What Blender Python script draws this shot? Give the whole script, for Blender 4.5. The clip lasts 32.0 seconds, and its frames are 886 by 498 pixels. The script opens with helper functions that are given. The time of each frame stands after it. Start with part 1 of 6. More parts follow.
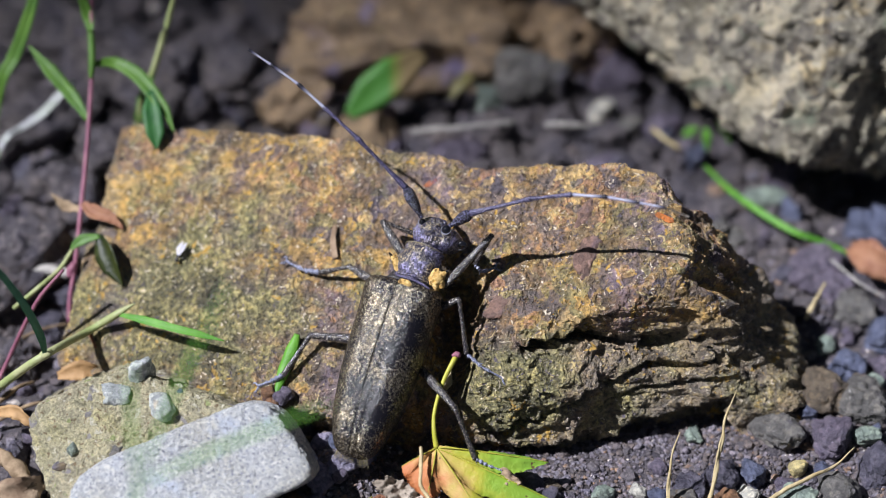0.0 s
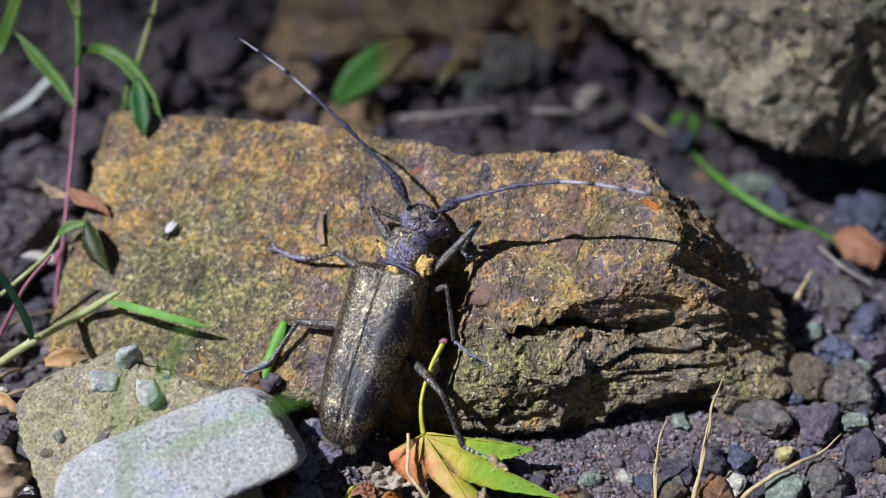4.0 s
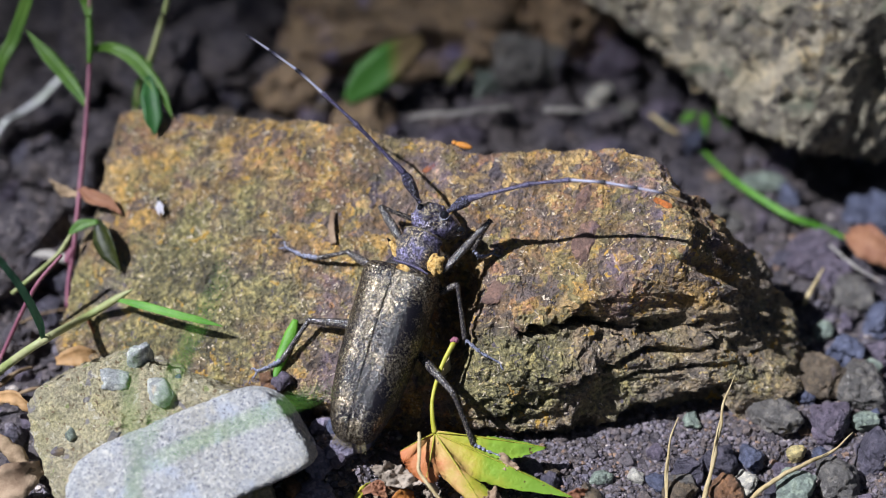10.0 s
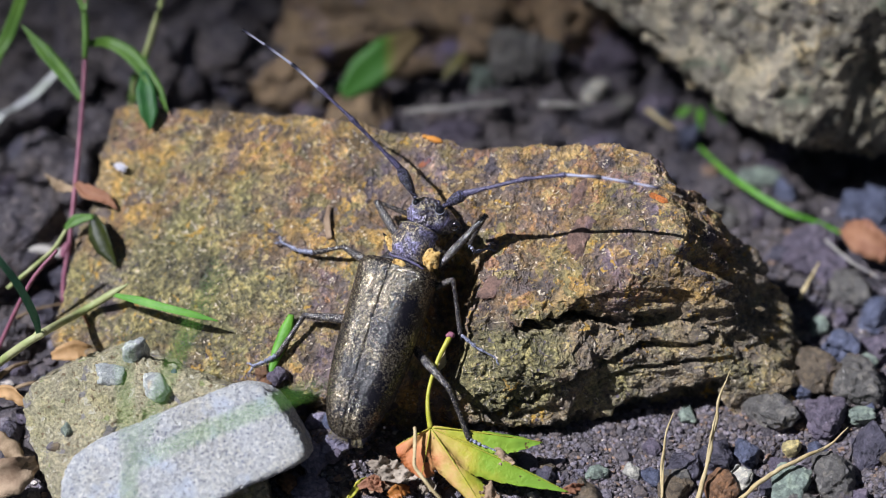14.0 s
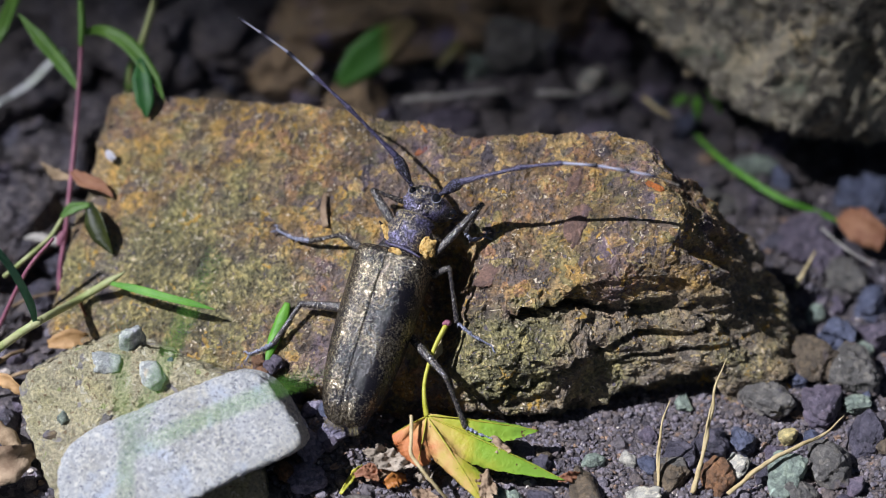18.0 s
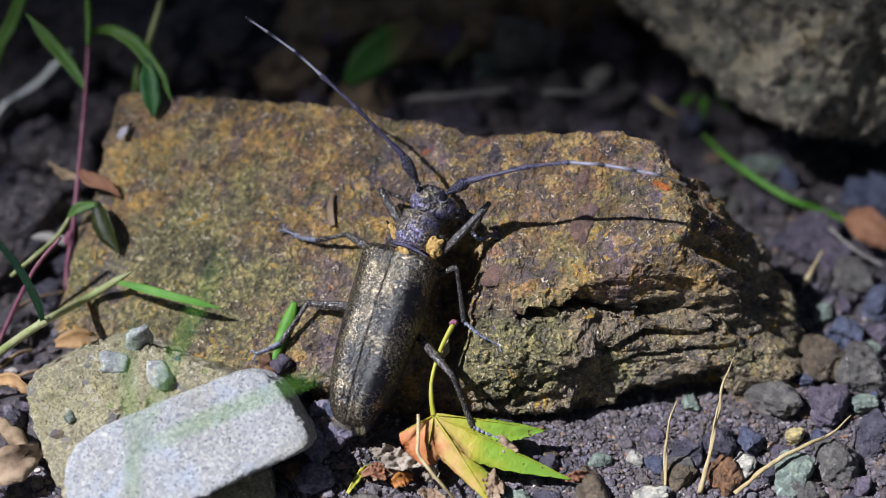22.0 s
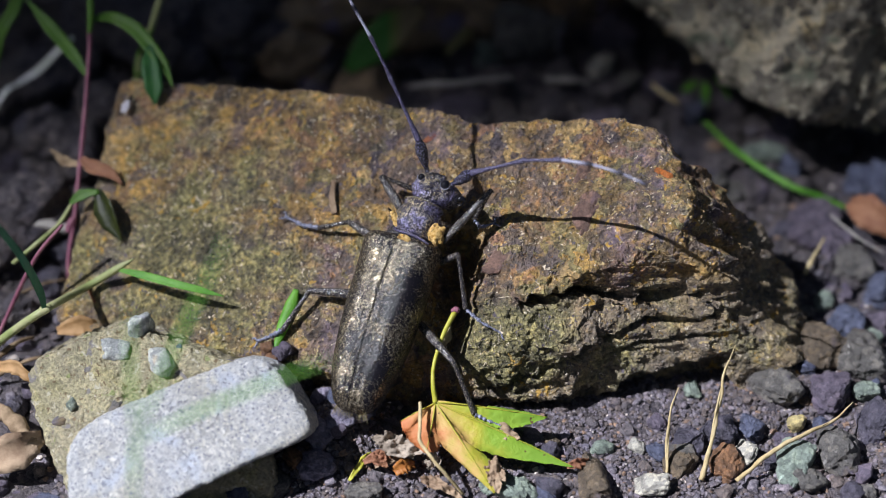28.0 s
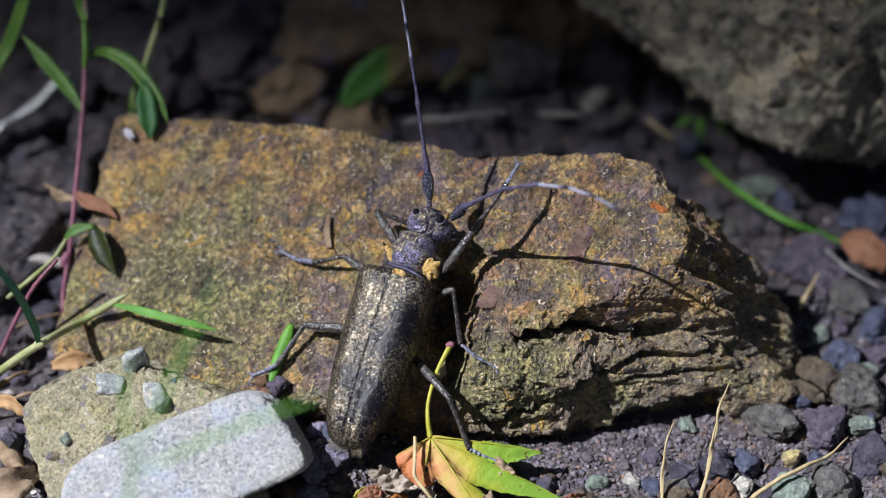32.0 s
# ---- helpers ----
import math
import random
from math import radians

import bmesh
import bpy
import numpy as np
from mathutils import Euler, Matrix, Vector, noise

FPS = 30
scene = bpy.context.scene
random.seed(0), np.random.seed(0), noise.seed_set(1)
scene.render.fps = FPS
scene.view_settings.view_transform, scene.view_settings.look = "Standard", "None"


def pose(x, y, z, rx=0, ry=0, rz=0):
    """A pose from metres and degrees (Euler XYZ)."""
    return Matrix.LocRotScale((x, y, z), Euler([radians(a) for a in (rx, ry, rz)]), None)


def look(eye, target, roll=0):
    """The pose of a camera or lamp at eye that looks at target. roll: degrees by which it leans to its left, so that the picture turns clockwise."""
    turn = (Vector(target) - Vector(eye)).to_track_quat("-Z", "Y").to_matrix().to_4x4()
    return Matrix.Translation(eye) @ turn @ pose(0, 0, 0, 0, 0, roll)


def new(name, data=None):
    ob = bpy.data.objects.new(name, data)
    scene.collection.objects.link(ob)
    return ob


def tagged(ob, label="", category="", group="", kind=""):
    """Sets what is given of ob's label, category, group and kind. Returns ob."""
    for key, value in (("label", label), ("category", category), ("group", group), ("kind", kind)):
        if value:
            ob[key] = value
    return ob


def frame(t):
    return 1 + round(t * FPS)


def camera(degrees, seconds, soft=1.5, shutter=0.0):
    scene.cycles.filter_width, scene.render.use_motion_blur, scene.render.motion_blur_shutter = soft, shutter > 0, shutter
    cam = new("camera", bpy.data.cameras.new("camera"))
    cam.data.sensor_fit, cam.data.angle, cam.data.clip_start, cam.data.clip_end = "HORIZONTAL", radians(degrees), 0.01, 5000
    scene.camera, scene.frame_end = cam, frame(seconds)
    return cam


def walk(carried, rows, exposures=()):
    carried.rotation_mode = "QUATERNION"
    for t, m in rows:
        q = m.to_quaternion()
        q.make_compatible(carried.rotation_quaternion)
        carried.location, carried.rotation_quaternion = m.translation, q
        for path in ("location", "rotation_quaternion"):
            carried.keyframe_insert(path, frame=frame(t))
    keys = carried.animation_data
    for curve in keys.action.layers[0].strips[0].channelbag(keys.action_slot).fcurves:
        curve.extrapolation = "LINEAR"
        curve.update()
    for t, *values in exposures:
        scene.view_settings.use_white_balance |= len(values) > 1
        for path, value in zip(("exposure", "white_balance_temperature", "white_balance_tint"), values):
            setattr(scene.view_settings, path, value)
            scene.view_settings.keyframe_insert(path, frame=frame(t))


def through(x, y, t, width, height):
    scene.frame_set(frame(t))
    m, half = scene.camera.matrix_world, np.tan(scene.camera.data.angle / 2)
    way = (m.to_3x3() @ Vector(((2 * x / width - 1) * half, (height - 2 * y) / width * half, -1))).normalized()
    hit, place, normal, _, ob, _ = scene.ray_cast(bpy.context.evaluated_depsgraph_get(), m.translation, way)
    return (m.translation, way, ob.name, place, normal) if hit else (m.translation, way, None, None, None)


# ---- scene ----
# ---------------------------------------------------------------- camera
cam = camera(20, 32.0, soft=0.3)
cam.data.dof.use_dof = True
cam.data.dof.focus_distance = 0.303
cam.data.dof.aperture_fstop = 11.5
PATH = [
    (0, pose(0, -0.238, 0.2243, 48.334, 0.041, 0.045)),
    (0.5, pose(0, -0.238, 0.2243, 48.195, -0.040, -0.044)),
    (1, pose(0, -0.238, 0.2243, 48.059, -0.104, -0.116)),
    (1.5, pose(0, -0.238, 0.2243, 47.961, -0.144, -0.160)),
    (2, pose(0, -0.238, 0.2243, 47.898, -0.165, -0.183)),
    (2.5, pose(0, -0.238, 0.2243, 47.940, -0.171, -0.190)),
    (3, pose(0, -0.238, 0.2243, 47.997, -0.173, -0.192)),
    (3.5, pose(0, -0.238, 0.2243, 48.022, -0.171, -0.190)),
    (5.5, pose(0, -0.238, 0.2243, 48.042, -0.053, -0.059)),
    (6, pose(0, -0.238, 0.2243, 48.058, -0.039, -0.043)),
    (6.5, pose(0, -0.238, 0.2243, 48.041, -0.040, -0.044)),
    (7, pose(0, -0.238, 0.2243, 48.020, -0.039, -0.043)),
    (7.5, pose(0, -0.238, 0.2243, 48.020, -0.014, -0.016)),
    (8, pose(0, -0.238, 0.2243, 48.001, -0.014, -0.016)),
    (8.5, pose(0, -0.238, 0.2243, 47.997, -0.011, -0.013)),
    (9, pose(0, -0.238, 0.2243, 48.000, -0.000, 0.000)),
    (9.5, pose(0, -0.238, 0.2243, 48.001, 0.026, 0.029)),
    (10, pose(0, -0.238, 0.2243, 48.000, 0.014, 0.016)),
    (10.5, pose(0, -0.238, 0.2243, 47.998, -0.012, -0.013)),
    (11, pose(0, -0.238, 0.2243, 47.959, -0.079, -0.088)),
    (11.5, pose(0, -0.238, 0.2243, 47.943, -0.125, -0.139)),
    (12, pose(0, -0.238, 0.2243, 47.918, -0.120, -0.133)),
    (12.5, pose(0, -0.238, 0.2243, 47.900, -0.092, -0.103)),
    (13, pose(0, -0.238, 0.2243, 47.882, -0.065, -0.072)),
    (13.5, pose(0, -0.238, 0.2243, 47.885, -0.042, -0.047)),
    (14, pose(0, -0.238, 0.2243, 47.883, -0.052, -0.057)),
    (14.5, pose(0, -0.238, 0.2243, 47.862, -0.078, -0.086)),
    (16.5, pose(0, -0.238, 0.2243, 47.688, -0.107, -0.119)),
    (17, pose(0, -0.238, 0.2243, 47.644, -0.107, -0.119)),
    (17.5, pose(0, -0.238, 0.2243, 47.615, -0.093, -0.104)),
    (18, pose(0, -0.238, 0.2243, 47.615, -0.107, -0.119)),
    (18.5, pose(0, -0.238, 0.2243, 47.565, -0.118, -0.132)),
    (19, pose(0, -0.238, 0.2243, 47.563, -0.120, -0.133)),
    (19.5, pose(0, -0.238, 0.2243, 47.549, -0.105, -0.117)),
    (20, pose(0, -0.238, 0.2243, 47.562, -0.093, -0.103)),
    (20.5, pose(0, -0.238, 0.2243, 47.570, -0.092, -0.102)),
    (21, pose(0, -0.238, 0.2243, 47.588, -0.079, -0.088)),
    (21.5, pose(0, -0.238, 0.2243, 47.595, -0.054, -0.060)),
    (22, pose(0, -0.238, 0.2243, 47.601, -0.001, -0.001)),
    (22.5, pose(0, -0.238, 0.2243, 47.583, 0.013, 0.014)),
    (23, pose(0, -0.238, 0.2243, 47.576, 0.013, 0.014)),
    (23.5, pose(0, -0.238, 0.2243, 47.569, -0.000, 0.000)),
    (24, pose(0, -0.238, 0.2243, 47.546, 0.001, 0.001)),
    (24.5, pose(0, -0.238, 0.2243, 47.523, 0.013, 0.014)),
    (25, pose(0, -0.238, 0.2243, 47.483, 0.027, 0.029)),
    (25.5, pose(0, -0.238, 0.2243, 47.456, 0.053, 0.059)),
    (27.5, pose(0, -0.238, 0.2243, 47.334, 0.039, 0.043)),
    (28, pose(0, -0.238, 0.2243, 47.313, 0.027, 0.029)),
    (28.5, pose(0, -0.238, 0.2243, 47.313, -0.014, -0.015)),
    (29, pose(0, -0.238, 0.2243, 47.348, -0.054, -0.060)),
    (29.5, pose(0, -0.238, 0.2243, 47.412, -0.092, -0.103)),
    (30, pose(0, -0.238, 0.2243, 47.490, -0.106, -0.117)),
    (30.5, pose(0, -0.238, 0.2243, 47.589, -0.093, -0.103)),
    (31, pose(0, -0.238, 0.2243, 47.708, -0.080, -0.089)),
    (31.5, pose(0, -0.238, 0.2243, 47.901, -0.066, -0.074)),
    (32, pose(0, -0.238, 0.2243, 48.101, -0.052, -0.058)),
]
EXPOSURES = [(0.0, 0.57), (2.0, 0.51), (6.0, 0.48), (9.0, 0.54), (17.0, 0.51), (20.0, 0.57), (25.0, 0.68), (29.0, 0.70), (32.0, 0.62)]
walk(cam, PATH, EXPOSURES)

# ---------------------------------------------------------------- light
SUN = Vector((-0.596, -0.154, 0.788)).normalized()
SLOPE = Vector((-0.2000, -0.4450, 0.8729)).normalized()
world = bpy.data.worlds.new("world")
scene.world = world
world.use_nodes = True
sky = world.node_tree.nodes.new("ShaderNodeTexSky")
sky.sky_type, sky.sun_disc = "NISHITA", False
sky.sun_elevation, sky.sun_rotation = math.asin(SUN.z), math.atan2(SUN.x, SUN.y)
back = world.node_tree.nodes["Background"]
back.inputs["Strength"].default_value = 0.016
world.node_tree.links.new(sky.outputs[0], back.inputs[0])
lamp = bpy.data.lights.new("sun", "SUN")
lamp.energy, lamp.angle, lamp.color = 5.0, radians(0.55), (0.95, 0.975, 1.075)
sun = new("sun", lamp)
sun.matrix_world = look(SUN * 3, (0, 0, 0))


# ---------------------------------------------------------------- materials
def node(nt, kind, ins=(), **props):
    n = nt.nodes.new(kind)
    for k, v in props.items():
        setattr(n, k, v)
    for k, v in dict(ins).items():
        if isinstance(v, bpy.types.NodeSocket):
            nt.links.new(v, n.inputs[k])
        else:
            n.inputs[k].default_value = v
    return n


def ramp(nt, fac, stops, mode="LINEAR"):
    n = nt.nodes.new("ShaderNodeValToRGB")
    n.color_ramp.interpolation = mode
    el = n.color_ramp.elements
    while len(el) < len(stops):
        el.new(0.5)
    for e, (p, c) in zip(el, stops):
        e.position, e.color = p, (*c, 1) if len(c) == 3 else c
    nt.links.new(fac, n.inputs[0])
    return n.outputs[0]


def blend(nt, fac, a, b, how="MIX"):
    n = nt.nodes.new("ShaderNodeMix")
    n.data_type, n.blend_type = "RGBA", how
    for key, v in ((0, fac), (6, a), (7, b)):
        if isinstance(v, bpy.types.NodeSocket):
            nt.links.new(v, n.inputs[key])
        else:
            n.inputs[key].default_value = v if key == 0 else (*v, 1)
    return n.outputs[2]


def grey(lo, hi):
    return [(lo, (0, 0, 0)), (hi, (1, 1, 1))]


def start(name, rough=0.8, spec=0.3, metal=0.0):
    m = bpy.data.materials.new(name)
    m.use_nodes = True
    nt = m.node_tree
    bsdf = nt.nodes["Principled BSDF"]
    bsdf.inputs["Roughness"].default_value = rough
    bsdf.inputs["Specular IOR Level"].default_value = spec
    bsdf.inputs["Metallic"].default_value = metal
    co = nt.nodes.new("ShaderNodeTexCoord").outputs["Object"]
    return m, nt, bsdf, co


def noise_tex(nt, co, scale, detail=6.0, rough=0.6, warp=0.0):
    return node(nt, "ShaderNodeTexNoise", {"Vector": co, "Scale": scale, "Detail": detail, "Roughness": rough,
                                           "Distortion": warp}).outputs["Fac"]


def cells(nt, co, scale, feature="F1", out="Color"):
    return node(nt, "ShaderNodeTexVoronoi", {"Vector": co, "Scale": scale}, feature=feature).outputs[out]


def relief(nt, bsdf, height, depth, strength=1.0):
    b = node(nt, "ShaderNodeBump", {"Height": height, "Distance": depth, "Strength": strength})
    nt.links.new(b.outputs[0], bsdf.inputs["Normal"])


def add(nt, a, b, k=1.0):
    return node(nt, "ShaderNodeMath", {0: b, 1: k, 2: a}, operation="MULTIPLY_ADD").outputs[0]


def stone(name, tones, patch, grain, fleck=(), rough=0.8, spec=0.3, depth=0.0004, contrast=0.5, moss=None, vary=0.0, mottle=0.8):
    """Stone: wide patches, grains of mixed tone, flecks, optional moss. Sizes in grains per metre."""
    m, nt, bsdf, co = start(name, rough, spec)
    wide = noise_tex(nt, co, patch, 7, 0.65, 0.6)
    n = len(tones)
    col = ramp(nt, wide, [(0.3 + 0.4 * i / max(1, n - 1), c) for i, c in enumerate(tones)])
    cell = cells(nt, co, grain)
    tone = node(nt, "ShaderNodeSeparateColor", {0: cell})
    light = ramp(nt, tone.outputs[0], [(0.0, (0.35, 0.33, 0.36)), (0.5, (0.9, 0.9, 0.9)), (1.0, (1.9, 1.8, 1.6))])
    col = blend(nt, contrast, col, light, "MULTIPLY")
    fine = noise_tex(nt, co, grain * 2.2, 5, 0.7)
    col = blend(nt, mottle, col, ramp(nt, fine, [(0.28, (0.35, 0.35, 0.38)), (0.55, (1, 1, 1)), (0.8, (1.5, 1.45, 1.3))]), "MULTIPLY")
    for scale, lo, hi, c in fleck:
        f = ramp(nt, noise_tex(nt, co, scale, 3, 0.55, 0.3), grey(lo, hi))
        col = blend(nt, f, col, c)
    if moss:
        f = ramp(nt, noise_tex(nt, co, moss[0], 6, 0.7, 0.4), grey(moss[1], moss[1] + 0.12))
        col = blend(nt, f, col, blend(nt, fine, moss[2], moss[3]))
    if vary:
        rnd = node(nt, "ShaderNodeNewGeometry").outputs["Random Per Island"]
        col = blend(nt, vary, col, ramp(nt, rnd, [(0, (0.45, 0.43, 0.5)), (0.25, (0.8, 0.8, 1.0)), (0.5, (0.6, 0.52, 0.5)), (0.72, (1.0, 0.95, 1.15)), (0.86, (1.3, 0.9, 0.6)), (0.91, (0.5, 0.45, 0.5)), (0.975, (2.6, 2.6, 2.5))], "CONSTANT"), "MULTIPLY")
    nt.links.new(col, bsdf.inputs["Base Color"])
    h = add(nt, fine, wide, 0.8)
    h = add(nt, h, tone.outputs[1], 0.35)
    relief(nt, bsdf, h, depth)
    return m


def leafy(name, a, b, scale=300, rough=0.45, spec=0.4, through=0.35, spots=None, tips=None):
    """Leaf, blade or stem: two tones in patches with a little light passing through."""
    m, nt, bsdf, co = start(name, rough, spec)
    col = ramp(nt, noise_tex(nt, co, scale, 5, 0.6), [(0.35, a), (0.65, b)])
    if spots:
        col = blend(nt, ramp(nt, noise_tex(nt, co, spots[0], 3, 0.5), grey(spots[1], spots[1] + 0.05)), col, spots[2])
    nt.links.new(col, bsdf.inputs["Base Color"])
    relief(nt, bsdf, noise_tex(nt, co, scale * 8, 3), 0.00012)
    if through:
        tr = node(nt, "ShaderNodeBsdfTranslucent", {"Color": col})
        mix = node(nt, "ShaderNodeMixShader", {0: through, 1: bsdf.outputs[0], 2: tr.outputs[0]})
        nt.links.new(mix.outputs[0], nt.nodes["Material Output"].inputs["Surface"])
    return m




GROWTH_A = tuple((c - o) * 0.001 for c, o in zip((-32.0, -9.4, 10.1), (3, -8, 0)))
STAIN = tuple((c - o) * 0.001 for c, o in zip((-30.9, -10.6, 9.7), (3, -8, 0)))
GROWTH_B = tuple((c - o) * 0.001 for c, o in zip((7.2, -22.9, 11.0), (3, -8, 0)))


def rock_material():
    """Weathered ochre rock: grains, rust and violet stains, wet glints, moss thickening towards the foot."""
    m, nt, bsdf, co = start("weathered_rock", 0.5, 0.65)
    warp = node(nt, "ShaderNodeMixRGB", {0: 0.012, 1: co, 2: node(nt, "ShaderNodeTexNoise", {"Vector": co, "Scale": 500.0, "Detail": 4.0}).outputs["Color"]}).outputs[0]
    wide = noise_tex(nt, co, 60, 6, 0.65)
    mid = noise_tex(nt, co, 300, 4, 0.6)
    fine = noise_tex(nt, co, 1500, 4, 0.65)
    dust = noise_tex(nt, co, 3600, 3, 0.7)
    col = ramp(nt, wide, [(0.36, (0.065, 0.060, 0.075)), (0.42, (0.20, 0.145, 0.075)), (0.49, (0.105, 0.092, 0.078)), (0.55, (0.29, 0.21, 0.09)), (0.63, (0.115, 0.102, 0.118))])
    # crystal patches of different tone
    chip = node(nt, "ShaderNodeSeparateColor", {0: cells(nt, node(nt, "ShaderNodeMixRGB", {0: 0.02, 1: co, 2: node(nt, "ShaderNodeTexNoise", {"Vector": co, "Scale": 220.0, "Detail": 5.0}).outputs["Color"]}).outputs[0], 330)})
    tint = ramp(nt, chip.outputs[0], [(0.0, (0.33, 0.225, 0.075)), (0.2, (0.115, 0.095, 0.115)), (0.38, (0.25, 0.145, 0.090)), (0.52, (0.175, 0.165, 0.080)), (0.68, (0.36, 0.275, 0.14)), (0.84, (0.085, 0.075, 0.10))], "CONSTANT")
    col = blend(nt, ramp(nt, mid, [(0.35, (0.15, 0.15, 0.15)), (0.6, (0.7, 0.7, 0.7))]), col, tint)
    col = blend(nt, ramp(nt, noise_tex(nt, co, 130, 6, 0.7), [(0.58, (0, 0, 0)), (0.74, (0.8, 0.8, 0.8))]), col, (0.26, 0.15, 0.07))
    col = blend(nt, ramp(nt, noise_tex(nt, co, 95, 6, 0.7), [(0.52, (0, 0, 0)), (0.66, (0.85, 0.85, 0.85))]), col, (0.150, 0.122, 0.182))
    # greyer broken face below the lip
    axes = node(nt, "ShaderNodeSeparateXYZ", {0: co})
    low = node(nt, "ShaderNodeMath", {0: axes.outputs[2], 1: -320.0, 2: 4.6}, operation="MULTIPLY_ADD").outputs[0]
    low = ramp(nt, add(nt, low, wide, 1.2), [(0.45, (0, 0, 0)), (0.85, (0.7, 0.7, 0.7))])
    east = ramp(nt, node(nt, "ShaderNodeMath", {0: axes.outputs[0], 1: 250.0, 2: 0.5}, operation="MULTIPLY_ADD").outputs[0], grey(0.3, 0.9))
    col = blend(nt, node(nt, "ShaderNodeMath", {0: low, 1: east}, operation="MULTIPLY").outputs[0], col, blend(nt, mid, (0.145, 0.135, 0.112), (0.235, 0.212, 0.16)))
    # moss and lichen film, in two large growths and thin patches
    film = noise_tex(nt, co, 75, 7, 0.7)
    for centre, size in ((GROWTH_A, 0.019), (GROWTH_B, 0.010)):
        far = node(nt, "ShaderNodeVectorMath", {0: co, 1: centre}, operation="DISTANCE").outputs["Value"]
        film = add(nt, film, ramp(nt, node(nt, "ShaderNodeMath", {0: far, 1: size}, operation="DIVIDE").outputs[0], [(0.3, (1, 1, 1)), (1.0, (0, 0, 0))]), 0.19)
    mossy = ramp(nt, film, [(0.55, (0, 0, 0)), (0.67, (0.85, 0.85, 0.85))])
    col = blend(nt, mossy, col, ramp(nt, fine, [(0.35, (0.080, 0.085, 0.042)), (0.55, (0.165, 0.167, 0.085)), (0.7, (0.28, 0.285, 0.155))]))
    stain = noise_tex(nt, co, 110, 6, 0.7)
    far = node(nt, "ShaderNodeVectorMath", {0: co, 1: STAIN}, operation="DISTANCE").outputs["Value"]
    stain = add(nt, stain, ramp(nt, node(nt, "ShaderNodeMath", {0: far, 1: 0.014}, operation="DIVIDE").outputs[0], [(0.2, (1, 1, 1)), (1.0, (0, 0, 0))]), 0.15)
    smudge = ramp(nt, stain, [(0.57, (0, 0, 0)), (0.68, (0.85, 0.85, 0.85))])
    col = blend(nt, smudge, col, (0.050, 0.050, 0.042))
    grain = node(nt, "ShaderNodeSeparateColor", {0: cells(nt, warp, 900)})
    col = blend(nt, 0.55, col, ramp(nt, grain.outputs[0], [(0.0, (0.45, 0.43, 0.45)), (0.35, (0.9, 0.9, 0.9)), (0.75, (1.15, 1.1, 1.0)), (1.0, (1.9, 1.75, 1.45))]), "MULTIPLY")
    col = blend(nt, 0.9, col, ramp(nt, mid, [(0.30, (0.40, 0.38, 0.42)), (0.48, (1, 1, 1)), (0.72, (1.5, 1.42, 1.25))]), "MULTIPLY")
    col = blend(nt, 0.8, col, ramp(nt, fine, [(0.34, (0.35, 0.33, 0.35)), (0.47, (0.95, 0.95, 0.95)), (0.68, (1.6, 1.52, 1.38))]), "MULTIPLY")
    for size, share, tint in ((560, 0.85, (0.44, 0.36, 0.19)), (900, 0.84, (0.58, 0.53, 0.44)), (420, 0.875, (0.42, 0.27, 0.06)), (700, 0.84, (0.09, 0.08, 0.11)), (230, 0.955, (0.60, 0.56, 0.48))):
        vor = node(nt, "ShaderNodeTexVoronoi", {"Vector": warp, "Scale": float(size)})
        near = ramp(nt, vor.outputs["Distance"], [(0.20, (1, 1, 1)), (0.42, (0, 0, 0))] if size > 300 else [(0.10, (1, 1, 1)), (0.16, (0, 0, 0))])
        pick = ramp(nt, node(nt, "ShaderNodeSeparateColor", {0: vor.outputs["Color"]}).outputs[1], grey(share, share + 0.03))
        col = blend(nt, node(nt, "ShaderNodeMath", {0: near, 1: pick}, operation="MULTIPLY").outputs[0], col, blend(nt, fine, tuple(v * 0.6 for v in tint), tuple(min(0.8, v * 1.35) for v in tint)))
    col = blend(nt, 1.0, col, (1.39, 1.29, 1.18), "MULTIPLY")
    nt.links.new(col, bsdf.inputs["Base Color"])
    nt.links.new(ramp(nt, dust, [(0.36, (0.16, 0.16, 0.16)), (0.55, (0.70, 0.70, 0.70))]), bsdf.inputs["Roughness"])
    knobs = cells(nt, warp, 900, "SMOOTH_F1", "Distance")
    pits = cells(nt, warp, 1900, "F1", "Distance")
    h = add(nt, fine, mid, 1.4)
    h = add(nt, h, dust, 0.25)
    h = add(nt, h, knobs, -0.25)
    h = add(nt, h, pits, -0.10)
    relief(nt, bsdf, h, 0.0011)
    return m


ROCK = rock_material()
BOULDER = stone("grey_boulder", [(0.28, 0.25, 0.175), (0.46, 0.41, 0.305), (0.37, 0.335, 0.275), (0.52, 0.41, 0.22)], 110, 480,
                [(900, 0.58, 0.66, (0.66, 0.59, 0.44)), (160, 0.62, 0.70, (0.26, 0.28, 0.20)), (700, 0.60, 0.67, (0.09, 0.075, 0.065))], depth=0.0016, contrast=0.8, mottle=0.7)
CONGLOMERATE = stone("conglomerate_matrix", [(0.48, 0.43, 0.20), (0.64, 0.58, 0.37), (0.55, 0.49, 0.34), (0.55, 0.52, 0.25)], 90, 1150,
                     [(1400, 0.60, 0.66, (0.30, 0.22, 0.13)), (900, 0.61, 0.67, (0.80, 0.75, 0.60)), (420, 0.63, 0.68, (0.36, 0.33, 0.32)), (500, 0.66, 0.70, (0.42, 0.46, 0.20))], depth=0.0012, contrast=0.2, mottle=0.9)
